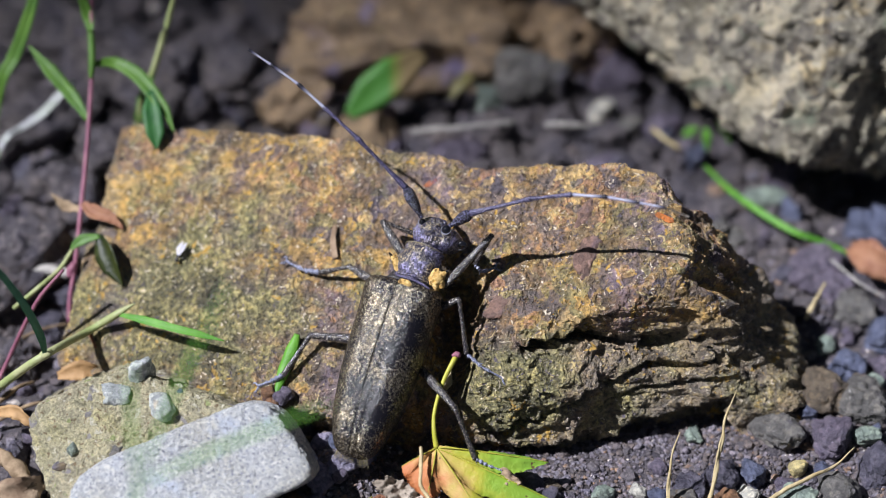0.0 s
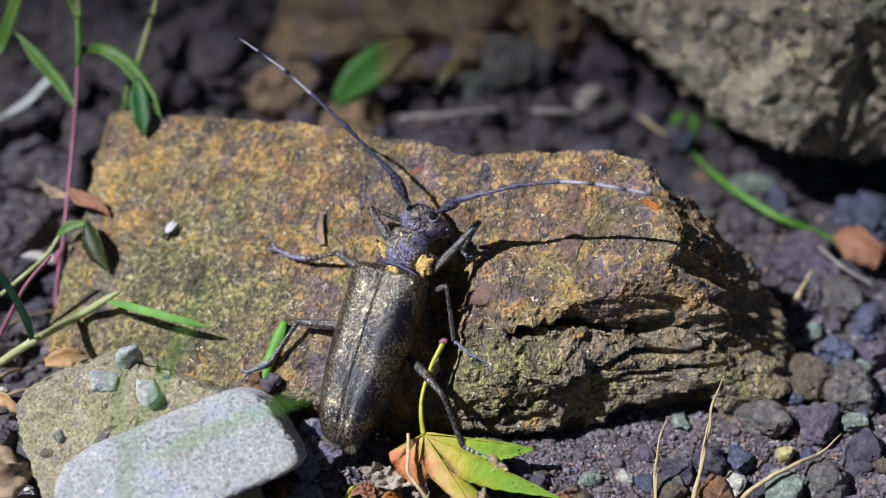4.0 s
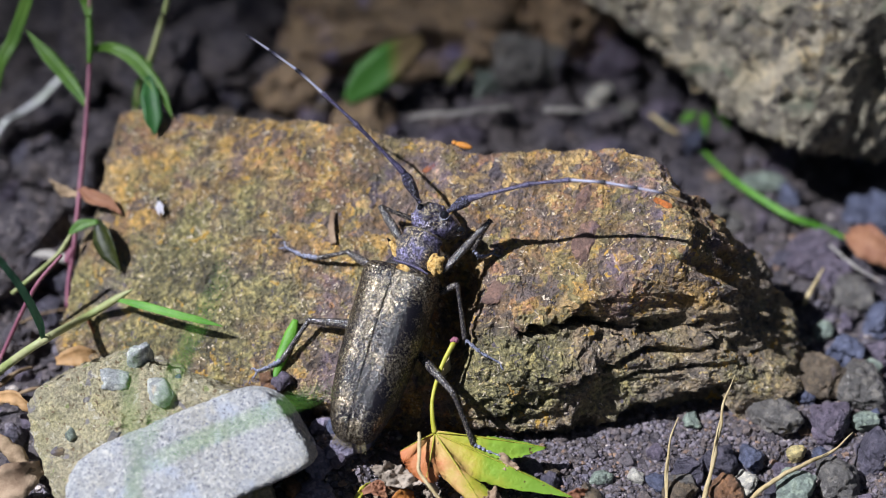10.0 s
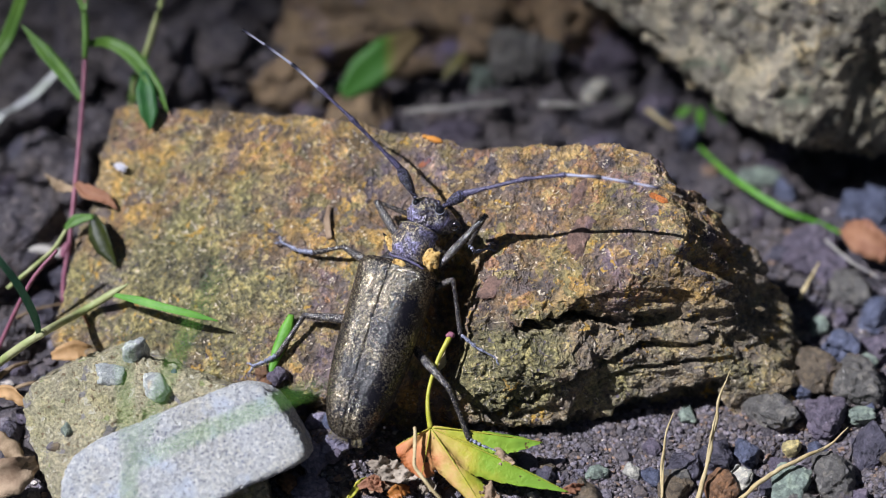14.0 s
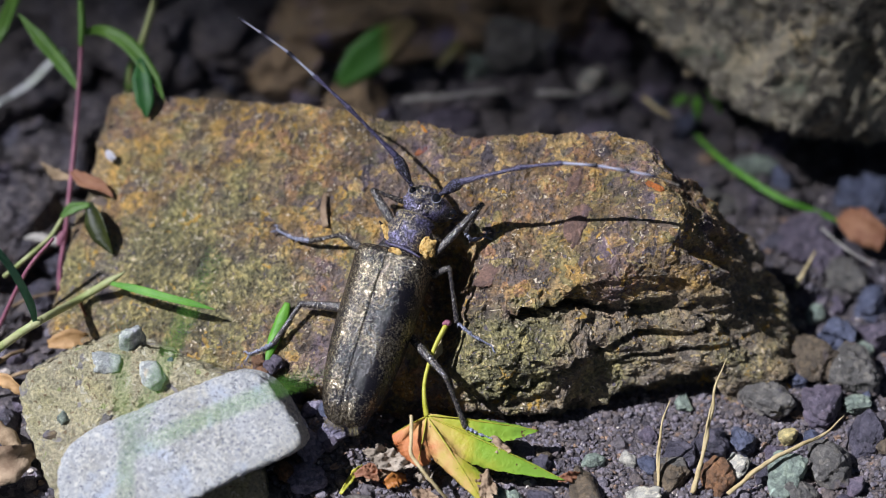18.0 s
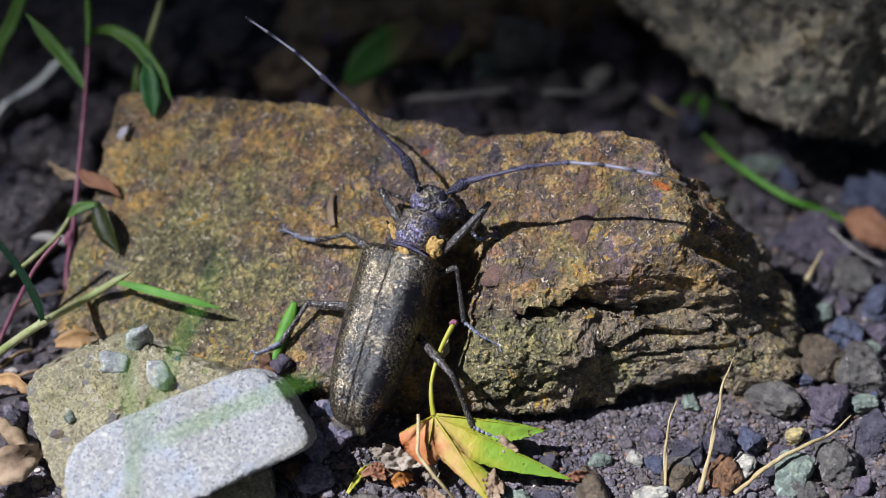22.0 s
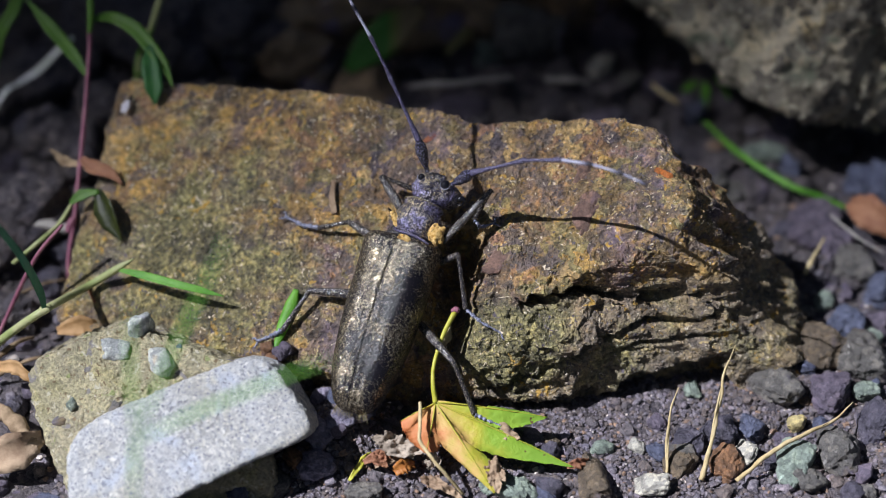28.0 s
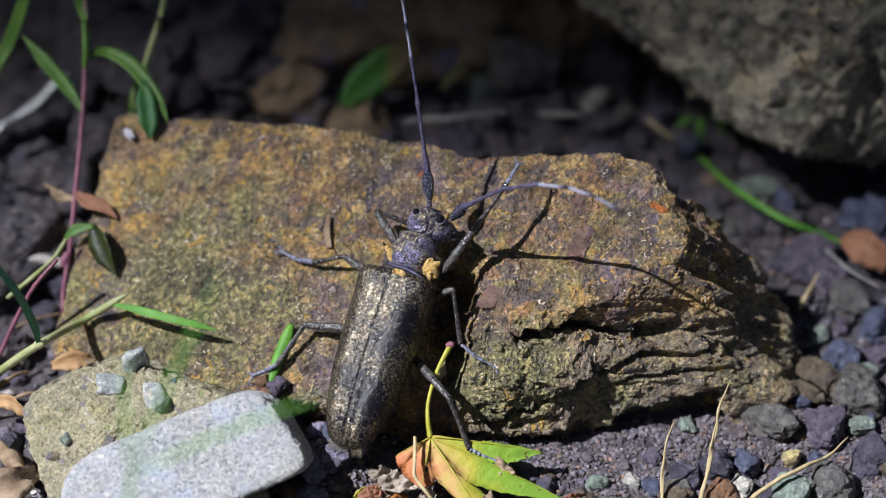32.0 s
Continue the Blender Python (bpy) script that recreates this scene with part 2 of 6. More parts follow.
GRANITE = stone("pale_granite", [(0.55, 0.58, 0.63), (0.69, 0.70, 0.71), (0.63, 0.62, 0.58), (0.73, 0.70, 0.64)], 60, 3000,
                [(210, 0.58, 0.70, (0.64, 0.68, 0.76)), (3200, 0.585, 0.63, (0.26, 0.27, 0.33)), (1900, 0.63, 0.67, (0.32, 0.34, 0.42)), (900, 0.64, 0.70, (0.90, 0.88, 0.83))], rough=0.7, depth=0.0005, contrast=0.3, mottle=0.35)
SOIL = stone("damp_soil", [(0.064, 0.057, 0.062), (0.125, 0.107, 0.110), (0.09, 0.081, 0.102), (0.155, 0.133, 0.124)], 60, 1300,
             [(1000, 0.66, 0.7, (0.22, 0.2, 0.2)), (400, 0.66, 0.72, (0.12, 0.10, 0.16))], rough=0.75, spec=0.4, depth=0.0005, contrast=0.7)
GRAVEL = stone("mixed_gravel", [(0.13, 0.12, 0.125), (0.25, 0.225, 0.22), (0.18, 0.165, 0.185)], 200, 2500, rough=0.5, spec=0.5, depth=0.0002, vary=0.85)


def pebble_stone(name, c, patch=150):
    c = tuple(v * 0.9 for v in c)
    lo, hi = tuple(v * 0.55 for v in c), tuple(min(0.8, v * 1.4) for v in c)
    mean = sum(c) / 3
    violet, ochre = (mean * 0.95, mean * 0.8, mean * 1.5), (mean * 1.45, mean * 1.05, mean * 0.55)
    return stone(name, [lo, c, hi], patch, 1500, [(170, 0.56, 0.72, violet), (210, 0.60, 0.74, ochre), (700, 0.66, 0.72, tuple(min(0.7, v * 1.9 + 0.03) for v in c))],
                 rough=0.46, spec=0.5, depth=0.00035, contrast=0.5)


BLUE = pebble_stone("blue_grey_pebble", (0.11, 0.125, 0.20))
PURPLE = pebble_stone("purple_pebble", (0.145, 0.12, 0.165))
# powdery violet, its colour lifted to stand in for full sun near the tail
SUNNY_POWDER = pebble_stone("sunny_powdery_violet_pebble", (0.25, 0.23, 0.32))
GREY = pebble_stone("grey_pebble", (0.165, 0.155, 0.145))
BROWN = pebble_stone("brown_pebble", (0.15, 0.115, 0.08))
DARK = pebble_stone("dark_pebble", (0.085, 0.078, 0.11))
RUST = pebble_stone("rust_pebble", (0.24, 0.125, 0.065))
PALE = pebble_stone("pale_pebble", (0.52, 0.50, 0.44))
TEAL = pebble_stone("teal_pebble", (0.27, 0.33, 0.28))
CREAM = pebble_stone("cream_pebble", (0.60, 0.50, 0.24))
QUARTZ = pebble_stone("pale_quartz", (0.50, 0.53, 0.52))
CHIP = pebble_stone("reddish_chip", (0.24, 0.145, 0.115))
LICHEN = pebble_stone("orange_lichen", (0.42, 0.13, 0.03))
SLATE = pebble_stone("brown_backdrop_stone", (0.36, 0.25, 0.15), 60)

GREEN = leafy("fresh_green", (0.10, 0.30, 0.035), (0.17, 0.42, 0.05))
GRASS = leafy("grass_green", (0.08, 0.19, 0.03), (0.14, 0.28, 0.045))
DEEP = leafy("deep_green", (0.03, 0.13, 0.035), (0.06, 0.20, 0.05))
OLIVE = leafy("dark_olive_leaf", (0.018, 0.026, 0.008), (0.07, 0.085, 0.012), 220, through=0.3)
TEALBLADE = leafy("blue_green_blade", (0.04, 0.19, 0.10), (0.08, 0.28, 0.16))
TAN = leafy("tan_dry_leaf", (0.30, 0.17, 0.07), (0.50, 0.31, 0.15), 350, 0.6, 0.3, 0.15)
PINK = leafy("pink_stem", (0.19, 0.06, 0.10), (0.28, 0.11, 0.15), 500, through=0.0)
SPRIG = leafy("pale_stem", (0.26, 0.32, 0.11), (0.42, 0.42, 0.22), 300, through=0.1)
# green blade; the lavender-white patches paint glare into its colour
GLARE_WHITE = leafy("glare_white_blade", (0.18, 0.25, 0.10), (0.52, 0.50, 0.55), 130, through=0.15)
STRAW = leafy("dry_straw", (0.42, 0.32, 0.16), (0.62, 0.51, 0.30), 600, 0.7, 0.2, 0.1)
GREYSTRAW = leafy("grey_straw", (0.30, 0.28, 0.27), (0.45, 0.42, 0.38), 500, 0.7, 0.2, 0.0)
DEAD = leafy("dead_leaf", (0.22, 0.145, 0.095), (0.42, 0.31, 0.21), 350, 0.8, 0.2, 0.15)
GREYLEAF = leafy("grey_dead_leaf", (0.22, 0.18, 0.14), (0.44, 0.37, 0.30), 500, 0.8, 0.2, 0.1)
RUSSET = leafy("russet_leaf", (0.24, 0.10, 0.06), (0.36, 0.18, 0.10), 400, 0.6, 0.3, 0.2)
BARK = leafy("twig_bark", (0.15, 0.10, 0.06), (0.34, 0.25, 0.16), 500, 0.85, 0.2, 0.0)
YELLOWSTEM = leafy("yellow_stem", (0.38, 0.38, 0.035), (0.50, 0.46, 0.07), 300, 0.4, 0.4, 0.15)


# ---------------------------------------------------------------- building helpers (all places in millimetres)
MM = 0.001
ORIGIN = {}


def vec(*v):
    return Vector(v[0] if len(v) == 1 else v)


def mesh_of(name, geo, mat, origin=(0, 0, 0), smooth=True):
    verts, faces = geo
    data = bpy.data.meshes.new(name)
    data.from_pydata([tuple((c - o) * MM for c, o in zip(v, origin)) for v in verts], [], [tuple(int(i) for i in f) for f in faces])
    if smooth:
        data.polygons.foreach_set("use_smooth", [True] * len(data.polygons))
    data.materials.append(mat)
    data.update()
    return data


def thing(name, base, label, category, group="", geo=None, mat=None, kind="", smooth=True):
    """A top-level thing with its origin at base: a mesh where geo is given, else an Empty for parts."""
    ob = new(name, mesh_of(name, geo, mat, base, smooth) if geo else None)
    ob.location = vec(base) * MM
    ORIGIN[ob] = vec(base)
    return tagged(ob, label, category, group, kind)


def part(name, geo, mat, parent, label="", pivot=None, smooth=True):
    at = vec(pivot) if pivot is not None else ORIGIN[parent].copy()
    ob = new(name, mesh_of(name, geo, mat, at, smooth))
    ob.parent = parent
    ob.location = (at - ORIGIN[parent]) * MM
    ORIGIN[ob] = at
    if label:
        ob["label"] = label
    return ob


SPHERES = {}


def sphere(sub):
    if sub not in SPHERES:
        bm = bmesh.new()
        bmesh.ops.create_icosphere(bm, subdivisions=sub, radius=1)
        SPHERES[sub] = (np.array([v.co[:] for v in bm.verts]), [tuple(v.index for v in f.verts) for f in bm.faces])
        bm.free()
    return SPHERES[sub]


def fractal(points, freq, octaves=4, rough=1.0, shift=0.0):
    return np.array([noise.fractal(Vector((p[0] * freq + shift, p[1] * freq + shift * 0.7, p[2] * freq - shift)), rough, 2.0, octaves) for p in points])


def ridged(points, freq, octaves=4, shift=0.0):
    return np.array([noise.ridged_multi_fractal(Vector((p[0] * freq + shift, p[1] * freq - shift, p[2] * freq)), 1.0, 2.0, octaves, 1.0, 2.0) for p in points])


def cut_stone(centre, planes, sub=5, sharp=14):
    """A rounded polyhedron round centre: each plane is (normal, point on it)."""
    dirs, faces = sphere(sub)
    c = np.array(centre, float)
    total = np.zeros(len(dirs))
    for n, p in planes:
        n = np.array(n, float) / np.linalg.norm(n)
        d = max(0.5, float(np.dot(np.array(p, float) - c, n)))
        total += (np.clip(dirs @ n, 0, None) / d) ** sharp
    return c + dirs * (total ** (-1.0 / sharp))[:, None], faces, dirs


def lump(centre, radii, seed, sub=3, turn=0.0, facets=9, rough=0.08, sharp=9, tilt=0.0):
    """A loose stone: a random rounded polyhedron with a little relief."""
    rng = random.Random(seed)
    planes = []
    for i in range(facets):
        n = Vector((rng.gauss(0, 1), rng.gauss(0, 1), rng.gauss(0, 1))).normalized()
        planes.append((n, n * rng.uniform(0.72, 1.0)))
    for n in ((1, 0, 0), (-1, 0, 0), (0, 1, 0), (0, -1, 0), (0, 0, 1), (0, 0, -1)):
        planes.append((n, n))
    v, faces, dirs = cut_stone((0, 0, 0), planes, sub, sharp)
    v = v + dirs * (fractal(v, 2.2, 4, 0.9, seed * 3.7) * rough)[:, None]
    m = np.array(Euler((tilt, tilt * 0.6, turn)).to_matrix())
    return (v * np.array(radii)) @ m.T + np.array(centre), faces


def smooth_path(points, steps=6):
    """A curve through the points."""
    p = [vec(q) for q in points]
    p = [p[0] * 2 - p[1]] + p + [p[-1] * 2 - p[-2]]
    out = []
    for i in range(1, len(p) - 2):
        for k in range(steps):
            t = k / steps
            out.append(0.5 * ((2 * p[i]) + (p[i + 1] - p[i - 1]) * t + (2 * p[i - 1] - 5 * p[i] + 4 * p[i + 1] - p[i + 2]) * t * t
                              + (3 * p[i] - p[i - 1] - 3 * p[i + 1] + p[i + 2]) * t ** 3))
    return out + [p[-2]]


def spread(values, n):
    return np.interp(np.linspace(0, 1, n), np.linspace(0, 1, len(values)), values)


def tube(points, radii, sides=8, steps=6, uneven=0.0, flat=1.0):
    """A round stem along a curve, closed at both ends."""
    path = smooth_path(points, steps)
    rad = spread(radii, len(path))
    verts, faces = [], []
    ref = vec(0.31, 0.27, 0.91)
    for i, p in enumerate(path):
        d = (path[min(i + 1, len(path) - 1)] - path[max(i - 1, 0)]).normalized()
        side = d.cross(ref).normalized()
        ref2 = side.cross(d)
        for k in range(sides):
            a = 2 * math.pi * k / sides
            r = rad[i] * (1 + uneven * noise.noise(p * 0.9 + vec(a, 0, 0)))
            verts.append(p + (side * math.cos(a) + ref2 * math.sin(a) * flat) * r)
    for i in range(len(path) - 1):
        for k in range(sides):
            a, b = i * sides + k, i * sides + (k + 1) % sides
            faces.append((a, b, b + sides, a + sides))
    faces.append(tuple(range(sides))[::-1])
    faces.append(tuple(range((len(path) - 1) * sides, len(path) * sides)))
    return verts, faces


def blade(points, widths, face, fold=0.25, steps=7, thick=0.12, wave=0.0, twist=0.0):
    """A leaf or grass blade along a curve: a folded strip with thickness, its upper side towards face."""
    path = smooth_path(points, steps)
    wid = spread(widths, len(path))
    verts, faces = [], []
    n = len(path)
    for i, p in enumerate(path):
        d = (path[min(i + 1, n - 1)] - path[max(i - 1, 0)]).normalized()
        f = Matrix.Rotation(twist * i / n, 3, d) @ vec(face)
        side = d.cross(f).normalized()
        up = side.cross(d).normalized()
        w = max(wid[i], 0.03)
        ripple = wave * math.sin(i * 1.9)
        row = [(-1, fold), (-0.5, fold * 0.35), (0, 0), (0.5, fold * 0.35), (1, fold)]
        for s, z in row:
            verts.append(p + side * s * w + up * (z * w + ripple * s))
        for s, z in row:
            verts.append(p + side * s * w * 0.97 + up * (z * w + ripple * s - thick))
    for i in range(n - 1):
        a, b = i * 10, (i + 1) * 10
        for k in range(4):
            faces.append((a + k, a + k + 1, b + k + 1, b + k))
            faces.append((a + 5 + k + 1, a + 5 + k, b + 5 + k, b + 5 + k + 1))
        faces.append((a, b, b + 5, a + 5))
        faces.append((b + 4, a + 4, a + 9, b + 9))
    for a in (0, (n - 1) * 10):
        for k in range(4):
            faces.append((a + k, a + 5 + k, a + 6 + k, a + k + 1) if a == 0 else (a + k, a + k + 1, a + 6 + k, a + 5 + k))
    return verts, faces


def joined(*geos):
    verts, faces = [], []
    for v, f in geos:
        k = len(verts)
        verts += [tuple(p) for p in v]
        faces += [tuple(i + k for i in q) for q in f]
    return verts, faces


# ---------------------------------------------------------------- ground
def ground_height(x, y):
    """Height of the soil in millimetres."""
    far = min(1.0, max(0.0, (y - 5) / 25))
    h = 1.1 * noise.fractal(Vector((x * 0.05, y * 0.05, 3.1)), 1.0, 2.0, 3)
    h += (0.35 + 1.6 * far) * noise.fractal(Vector((x * 0.16, y * 0.16, 7.7)), 0.9, 2.0, 4)
    mound = (-12.8, -29.0, 4.0)
    return h - 0.4 + 4.2 * math.exp(-((x - mound[0]) / 5.5) ** 2 - ((y - mound[1]) / 6.5) ** 2)


def build_ground():
    fine_x = np.arange(-75, 75.1, 0.55)
    fine_y = np.arange(-50, 120.1, 0.6)
    out = np.array([95, 130, 200, 400, 1000, 4000, 20000, 60000.0])
    xs = np.concatenate([-out[::-1], fine_x, out])
    ys = np.concatenate([-out[::-1], fine_y, out + 40])
    nx = len(xs)
    verts = []
    for y in ys:
        for x in xs:
            inside = abs(x) < 90 and -60 < y < 130
            z = ground_height(x, y) if inside else -0.4
            if inside:
                z += 0.22 * noise.fractal(Vector((x * 0.9, y * 0.9, 1.3)), 0.8, 2.0, 3)
            verts.append((x, y, z))
    faces = [(j * nx + i, j * nx + i + 1, (j + 1) * nx + i + 1, (j + 1) * nx + i) for j in range(len(ys) - 1) for i in range(nx - 1)]
    thing("ground", (0, 0, 0), "damp dark purplish soil with fine grit", "soil", geo=(verts, faces), mat=SOIL, kind="structure")


build_ground()


# ---------------------------------------------------------------- the weathered rock that carries the beetle
def main_rock():
    slope = tuple(SLOPE)
    centre = (3, -8, 8)
    planes = [
        (slope, (14.7, -18.8, 16.0)),                      # upper face
        ((0.238, 0.970, 0.05), (-42.9, 16.3, 20.7)),           # back
        ((-0.970, 0.225, -0.097), (-42.9, 16.3, 20.7)),             # left end
        ((-0.25, -0.85, -0.45), (-30.9, -18.6, 4.7)),          # underside of the left end
        ((0.02, -0.955, 0.29), (14.7, -19.6, 15)),          # front
        ((0.755, -0.185, 0.625), (27.8, -8.0, 24.4)),             # right flank
        ((0.97, 0.05, 0.20), (44.8, -8, 5)),                # right end
        ((0.62, 0.70, 0.35), (36.0, -4.4, 20.2)),                 # back right
        ((0.22, -0.90, 0.38), (37.5, -17.5, 6.5)),              # front right
        ((0, 0, -1), (0, 0, -3)),
    ]
    v, faces, dirs = cut_stone(centre, planes, 9, 30)
    big = fractal(v, 0.055, 4, 1.0, 11.0)
    mid = fractal(v, 0.22, 5, 0.85, 23.0)
    crag = ridged(v * np.array([0.6, 1.0, 1.1]), 0.10, 5, 5.0)
    grit = fractal(v, 0.75, 4, 0.8, 31.0)
    x, y, z = v[:, 0], v[:, 1], v[:, 2]
    front = 1 / (1 + np.exp(-(16.5 - z + 0.0 * x))) * 1 / (1 + np.exp(-(x - 4) / 1.5)) * (y < -8)
    flank = 1 / (1 + np.exp(-(x - 29) / 2.5))
    grain = fractal(v, 2.6, 2, 0.9, 13.0)
    strata = np.abs(((z + 0.10 * x + 1.6 * mid + 1.2 * big) * 0.42) % 1.0 - 0.5) * 2
    push = 0.9 * big + 0.45 * mid + 0.28 * grit + 0.11 * grain + 0.45 * front * (np.clip(strata * 1.6, 0, 1) - 0.6) + (0.85 * front + 1.2 * flank) * (crag - 1.1) + 1.3 * front * (1 / (1 + np.exp((x - 17.5 - 0.25 * (z - 8)) / 0.5)) - 0.4)
    push += 1.5 * flank * (ridged(v @ np.array([[0.35, 0.1, 0.2], [0.2, 1.0, 0.5], [0.15, 0.4, 0.5]]), 0.26, 5, 3.0) - 1.0)
    wander = fractal(v * np.array([1.0, 0.2, 0.2]), 0.22, 4, 0.9, 17.0)
    # bedding cracks under the lip of the front
    for xs, zs, deep, wide in (((9, 12, 16, 20, 24, 27, 35), (14.0, 13.8, 14.4, 13.3, 12.6, 11.8, 11.5), 6.0, 0.95), ((20, 25, 30, 35, 38), (8.8, 9.7, 9.2, 10.6, 10.8), 4.6, 0.7), ((4, 9, 12.5, 15, 17.5), (3.6, 5.2, 6.4, 7.9, 9.0), 3.4, 0.6), ((23, 27, 31, 35), (6.6, 6.9, 7.4, 7.2), 2.6, 0.45)):
        line = np.interp(x, xs, zs) + 0.9 * wander + 0.5 * np.sin(x * 0.9) * mid
        span = 1 / (1 + np.exp(-(x - xs[0] - 1) * 1.5)) / (1 + np.exp((x - xs[-1]) / 0.6)) * np.clip(2.0 * (-dirs[:, 1]) - 0.1, 0, 1)
        push -= deep * np.exp(-(np.abs(z - line) / (wide * (0.75 + 0.6 * grit + 0.5 * mid))) ** 4) * span * (y < -8)
    behind = (v - np.array((-42.9, 16.3, 20.7))) @ np.array((0.238, 0.970, 0.05))
    push -= 2.5 * np.exp(-((x - 7) / 9.0) ** 2) / (1 + np.exp(-(behind + 3) / 1.2)) * (z > 12)
    # hollow under the beetle's side
    a0, a1 = np.array((1.5, -11.3, 16.8)), np.array((-0.5, -22.2, 10.8))
    s = np.clip((v - a0) @ (a1 - a0) / ((a1 - a0) @ (a1 - a0)), 0, 1)
    gap = np.linalg.norm(v - a0 - s[:, None] * (a1 - a0), axis=1) + 0.5 * mid + 0.3 * grit
    push -= 6.5 / (1 + np.exp((gap - 3.0) / 0.3))
    ledge = fractal(v, 0.11, 2, 1.0, 41.0)
    push += 0.30 * np.tanh(9 * ledge) * (1 - front)
    v = v + dirs * push[:, None]
    # undercut along the foot of the front
    foot = np.interp(x, (18, 21, 24, 27, 32, 35, 37.5, 46), (-1.5, 0.8, 2.3, 2.8, 3.6, 3.4, -2, -4)) + 0.5 * wander + 0.35 * mid
    v[:, 1] += 4.5 / (1 + np.exp((z - foot) / 0.22)) * (y < -6) * np.clip((x - 16) / 3, 0, 1)
    # a broken, steeper band under the lip, down to the long crack
    lip = np.interp(x, (5, 8, 14, 18, 21, 25, 28.5, 31, 36), (15.2, 14.6, 16.0, 17.0, 17.1, 16.6, 16.2, 14.0, 12.8)) + 0.9 * wander + 0.8 * mid
    deep = np.clip((lip - z) / 3.4, 0, 1)
    step = 0.45 / (1 + np.exp((z - lip) / 0.12)) + 1.3 * deep + 0.35 * np.tanh(4 * ledge) * (deep > 0)
    v[:, 1] += step * (y < -12) * np.clip((x - 9) / 4, 0, 1) * np.clip((36 - x) / 4, 0, 1) / (1 + np.exp((11.6 - z) / 0.35))
    # rounded mossy block at the foot
    block = ((x - 8.5) / 7.0) ** 2 + ((z - 8.6) / 4.6) ** 2
    v[:, 1] -= 1.1 * np.clip(1 - block, 0, 1) ** 0.7 * (y < -14)
    v[:, 1] += 2.5 / (1 + np.exp((z - 2.2 - 0.8 * mid) / 0.2)) * (y < -14) * np.clip((22 - x) / 4, 0, 1) * (x > 0)
    rock = thing("rock", (3, -8, 0), "ochre-brown weathered rock with moss and cracked layered front", "rock")
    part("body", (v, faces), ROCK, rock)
    for at, r, m, name in (((17.3, -10.5, 20.7), (3.1, 1.5, 1.0), CHIP, "chip"), ((17.1, -5.5, 23.2), (2.6, 1.5, 0.95), CHIP, "chip"), ((26.6, -7.5, 24.2), (0.55, 1.3, 0.35), LICHEN, "lichen_spot"),
                           ((6.9, -14.8, 16.0), (2.2, 1.3, 0.5), CHIP, "chip"), ((-1.9, 1.2, 22.3), (0.9, 0.6, 0.3), LICHEN, "lichen_spot")):
        near = v[np.argmin(((v - np.array(at)) ** 2).sum(1))]
        lv, lf = lump((0, 0, 0), r, int(r[0] * 31), 4, r[1], 10, 0.2, 12)
        turn = np.array(SLOPE.to_track_quat("Z", "Y").to_matrix())
        part(name, (lv @ turn.T + near - np.array(SLOPE) * r[2] * 0.55, lf), m, rock, {CHIP: "reddish embedded stone chip", LICHEN: "small orange lichen spot"}[m])
    return rock


main_rock()


# ---------------------------------------------------------------- other large stones
def boulder():
    c = (73, 72, 26)
    planes = [((-0.60, -0.35, -0.72), (28.5, 37.9, 14.0)), ((-0.50, -0.42, -0.76), (39.7, 34.2, 5.3)), ((-0.05, -0.55, -0.83), (55.2, 33.7, -0.2)),
              ((-0.40, -0.72, 0.57), (45.6, 22.6, 21.6)), ((-0.62, -0.42, 0.66), (28.7, 20.4, 29.8)), ((0.42, -0.86, 0.28), (52.1, 21.4, 21.6)), ((0, 0, 1), (0, 0, 60)), ((1, 0, 0), (120, 0, 0)), ((0, 1, 0), (0, 110, 0)), ((0, 0, -1), (0, 0, -1)),
              ((0.6, -0.7, 0.1), (100.2, 51.2, 25.7))]
    v, faces, dirs = cut_stone(c, planes, 8, 34)
    v = v + dirs * (1.6 * fractal(v, 0.05, 4, 1.0, 4.0) + 1.1 * (ridged(v, 0.13, 6, 9.0) - 1.2) + 0.75 * fractal(v, 0.24, 3, 0.8, 6.0) + 1.0 * fractal(v, 0.55, 4, 0.7, 2.0) + 0.55 * (ridged(v, 0.42, 3, 15.0) - 1.0))[:, None]
    # a crevice down the side
    a0, a1 = np.array((57.0, 20.5, 26.0)), np.array((56.0, 24.0, 9.0))
    t = np.clip((v - a0) @ (a1 - a0) / ((a1 - a0) @ (a1 - a0)), 0, 1)
    gap = np.linalg.norm(v - a0 - t[:, None] * (a1 - a0), axis=1) + 0.8 * fractal(v, 0.35, 4, 0.8, 7.0)
    v = v - dirs * (3.6 / (1 + np.exp((gap - 1.8) / 0.4)))[:, None]
    thing("boulder", (62, 66, 0), "large rounded grey-brown boulder with pitted surface", "boulder", geo=(v, faces), mat=BOULDER)


boulder()


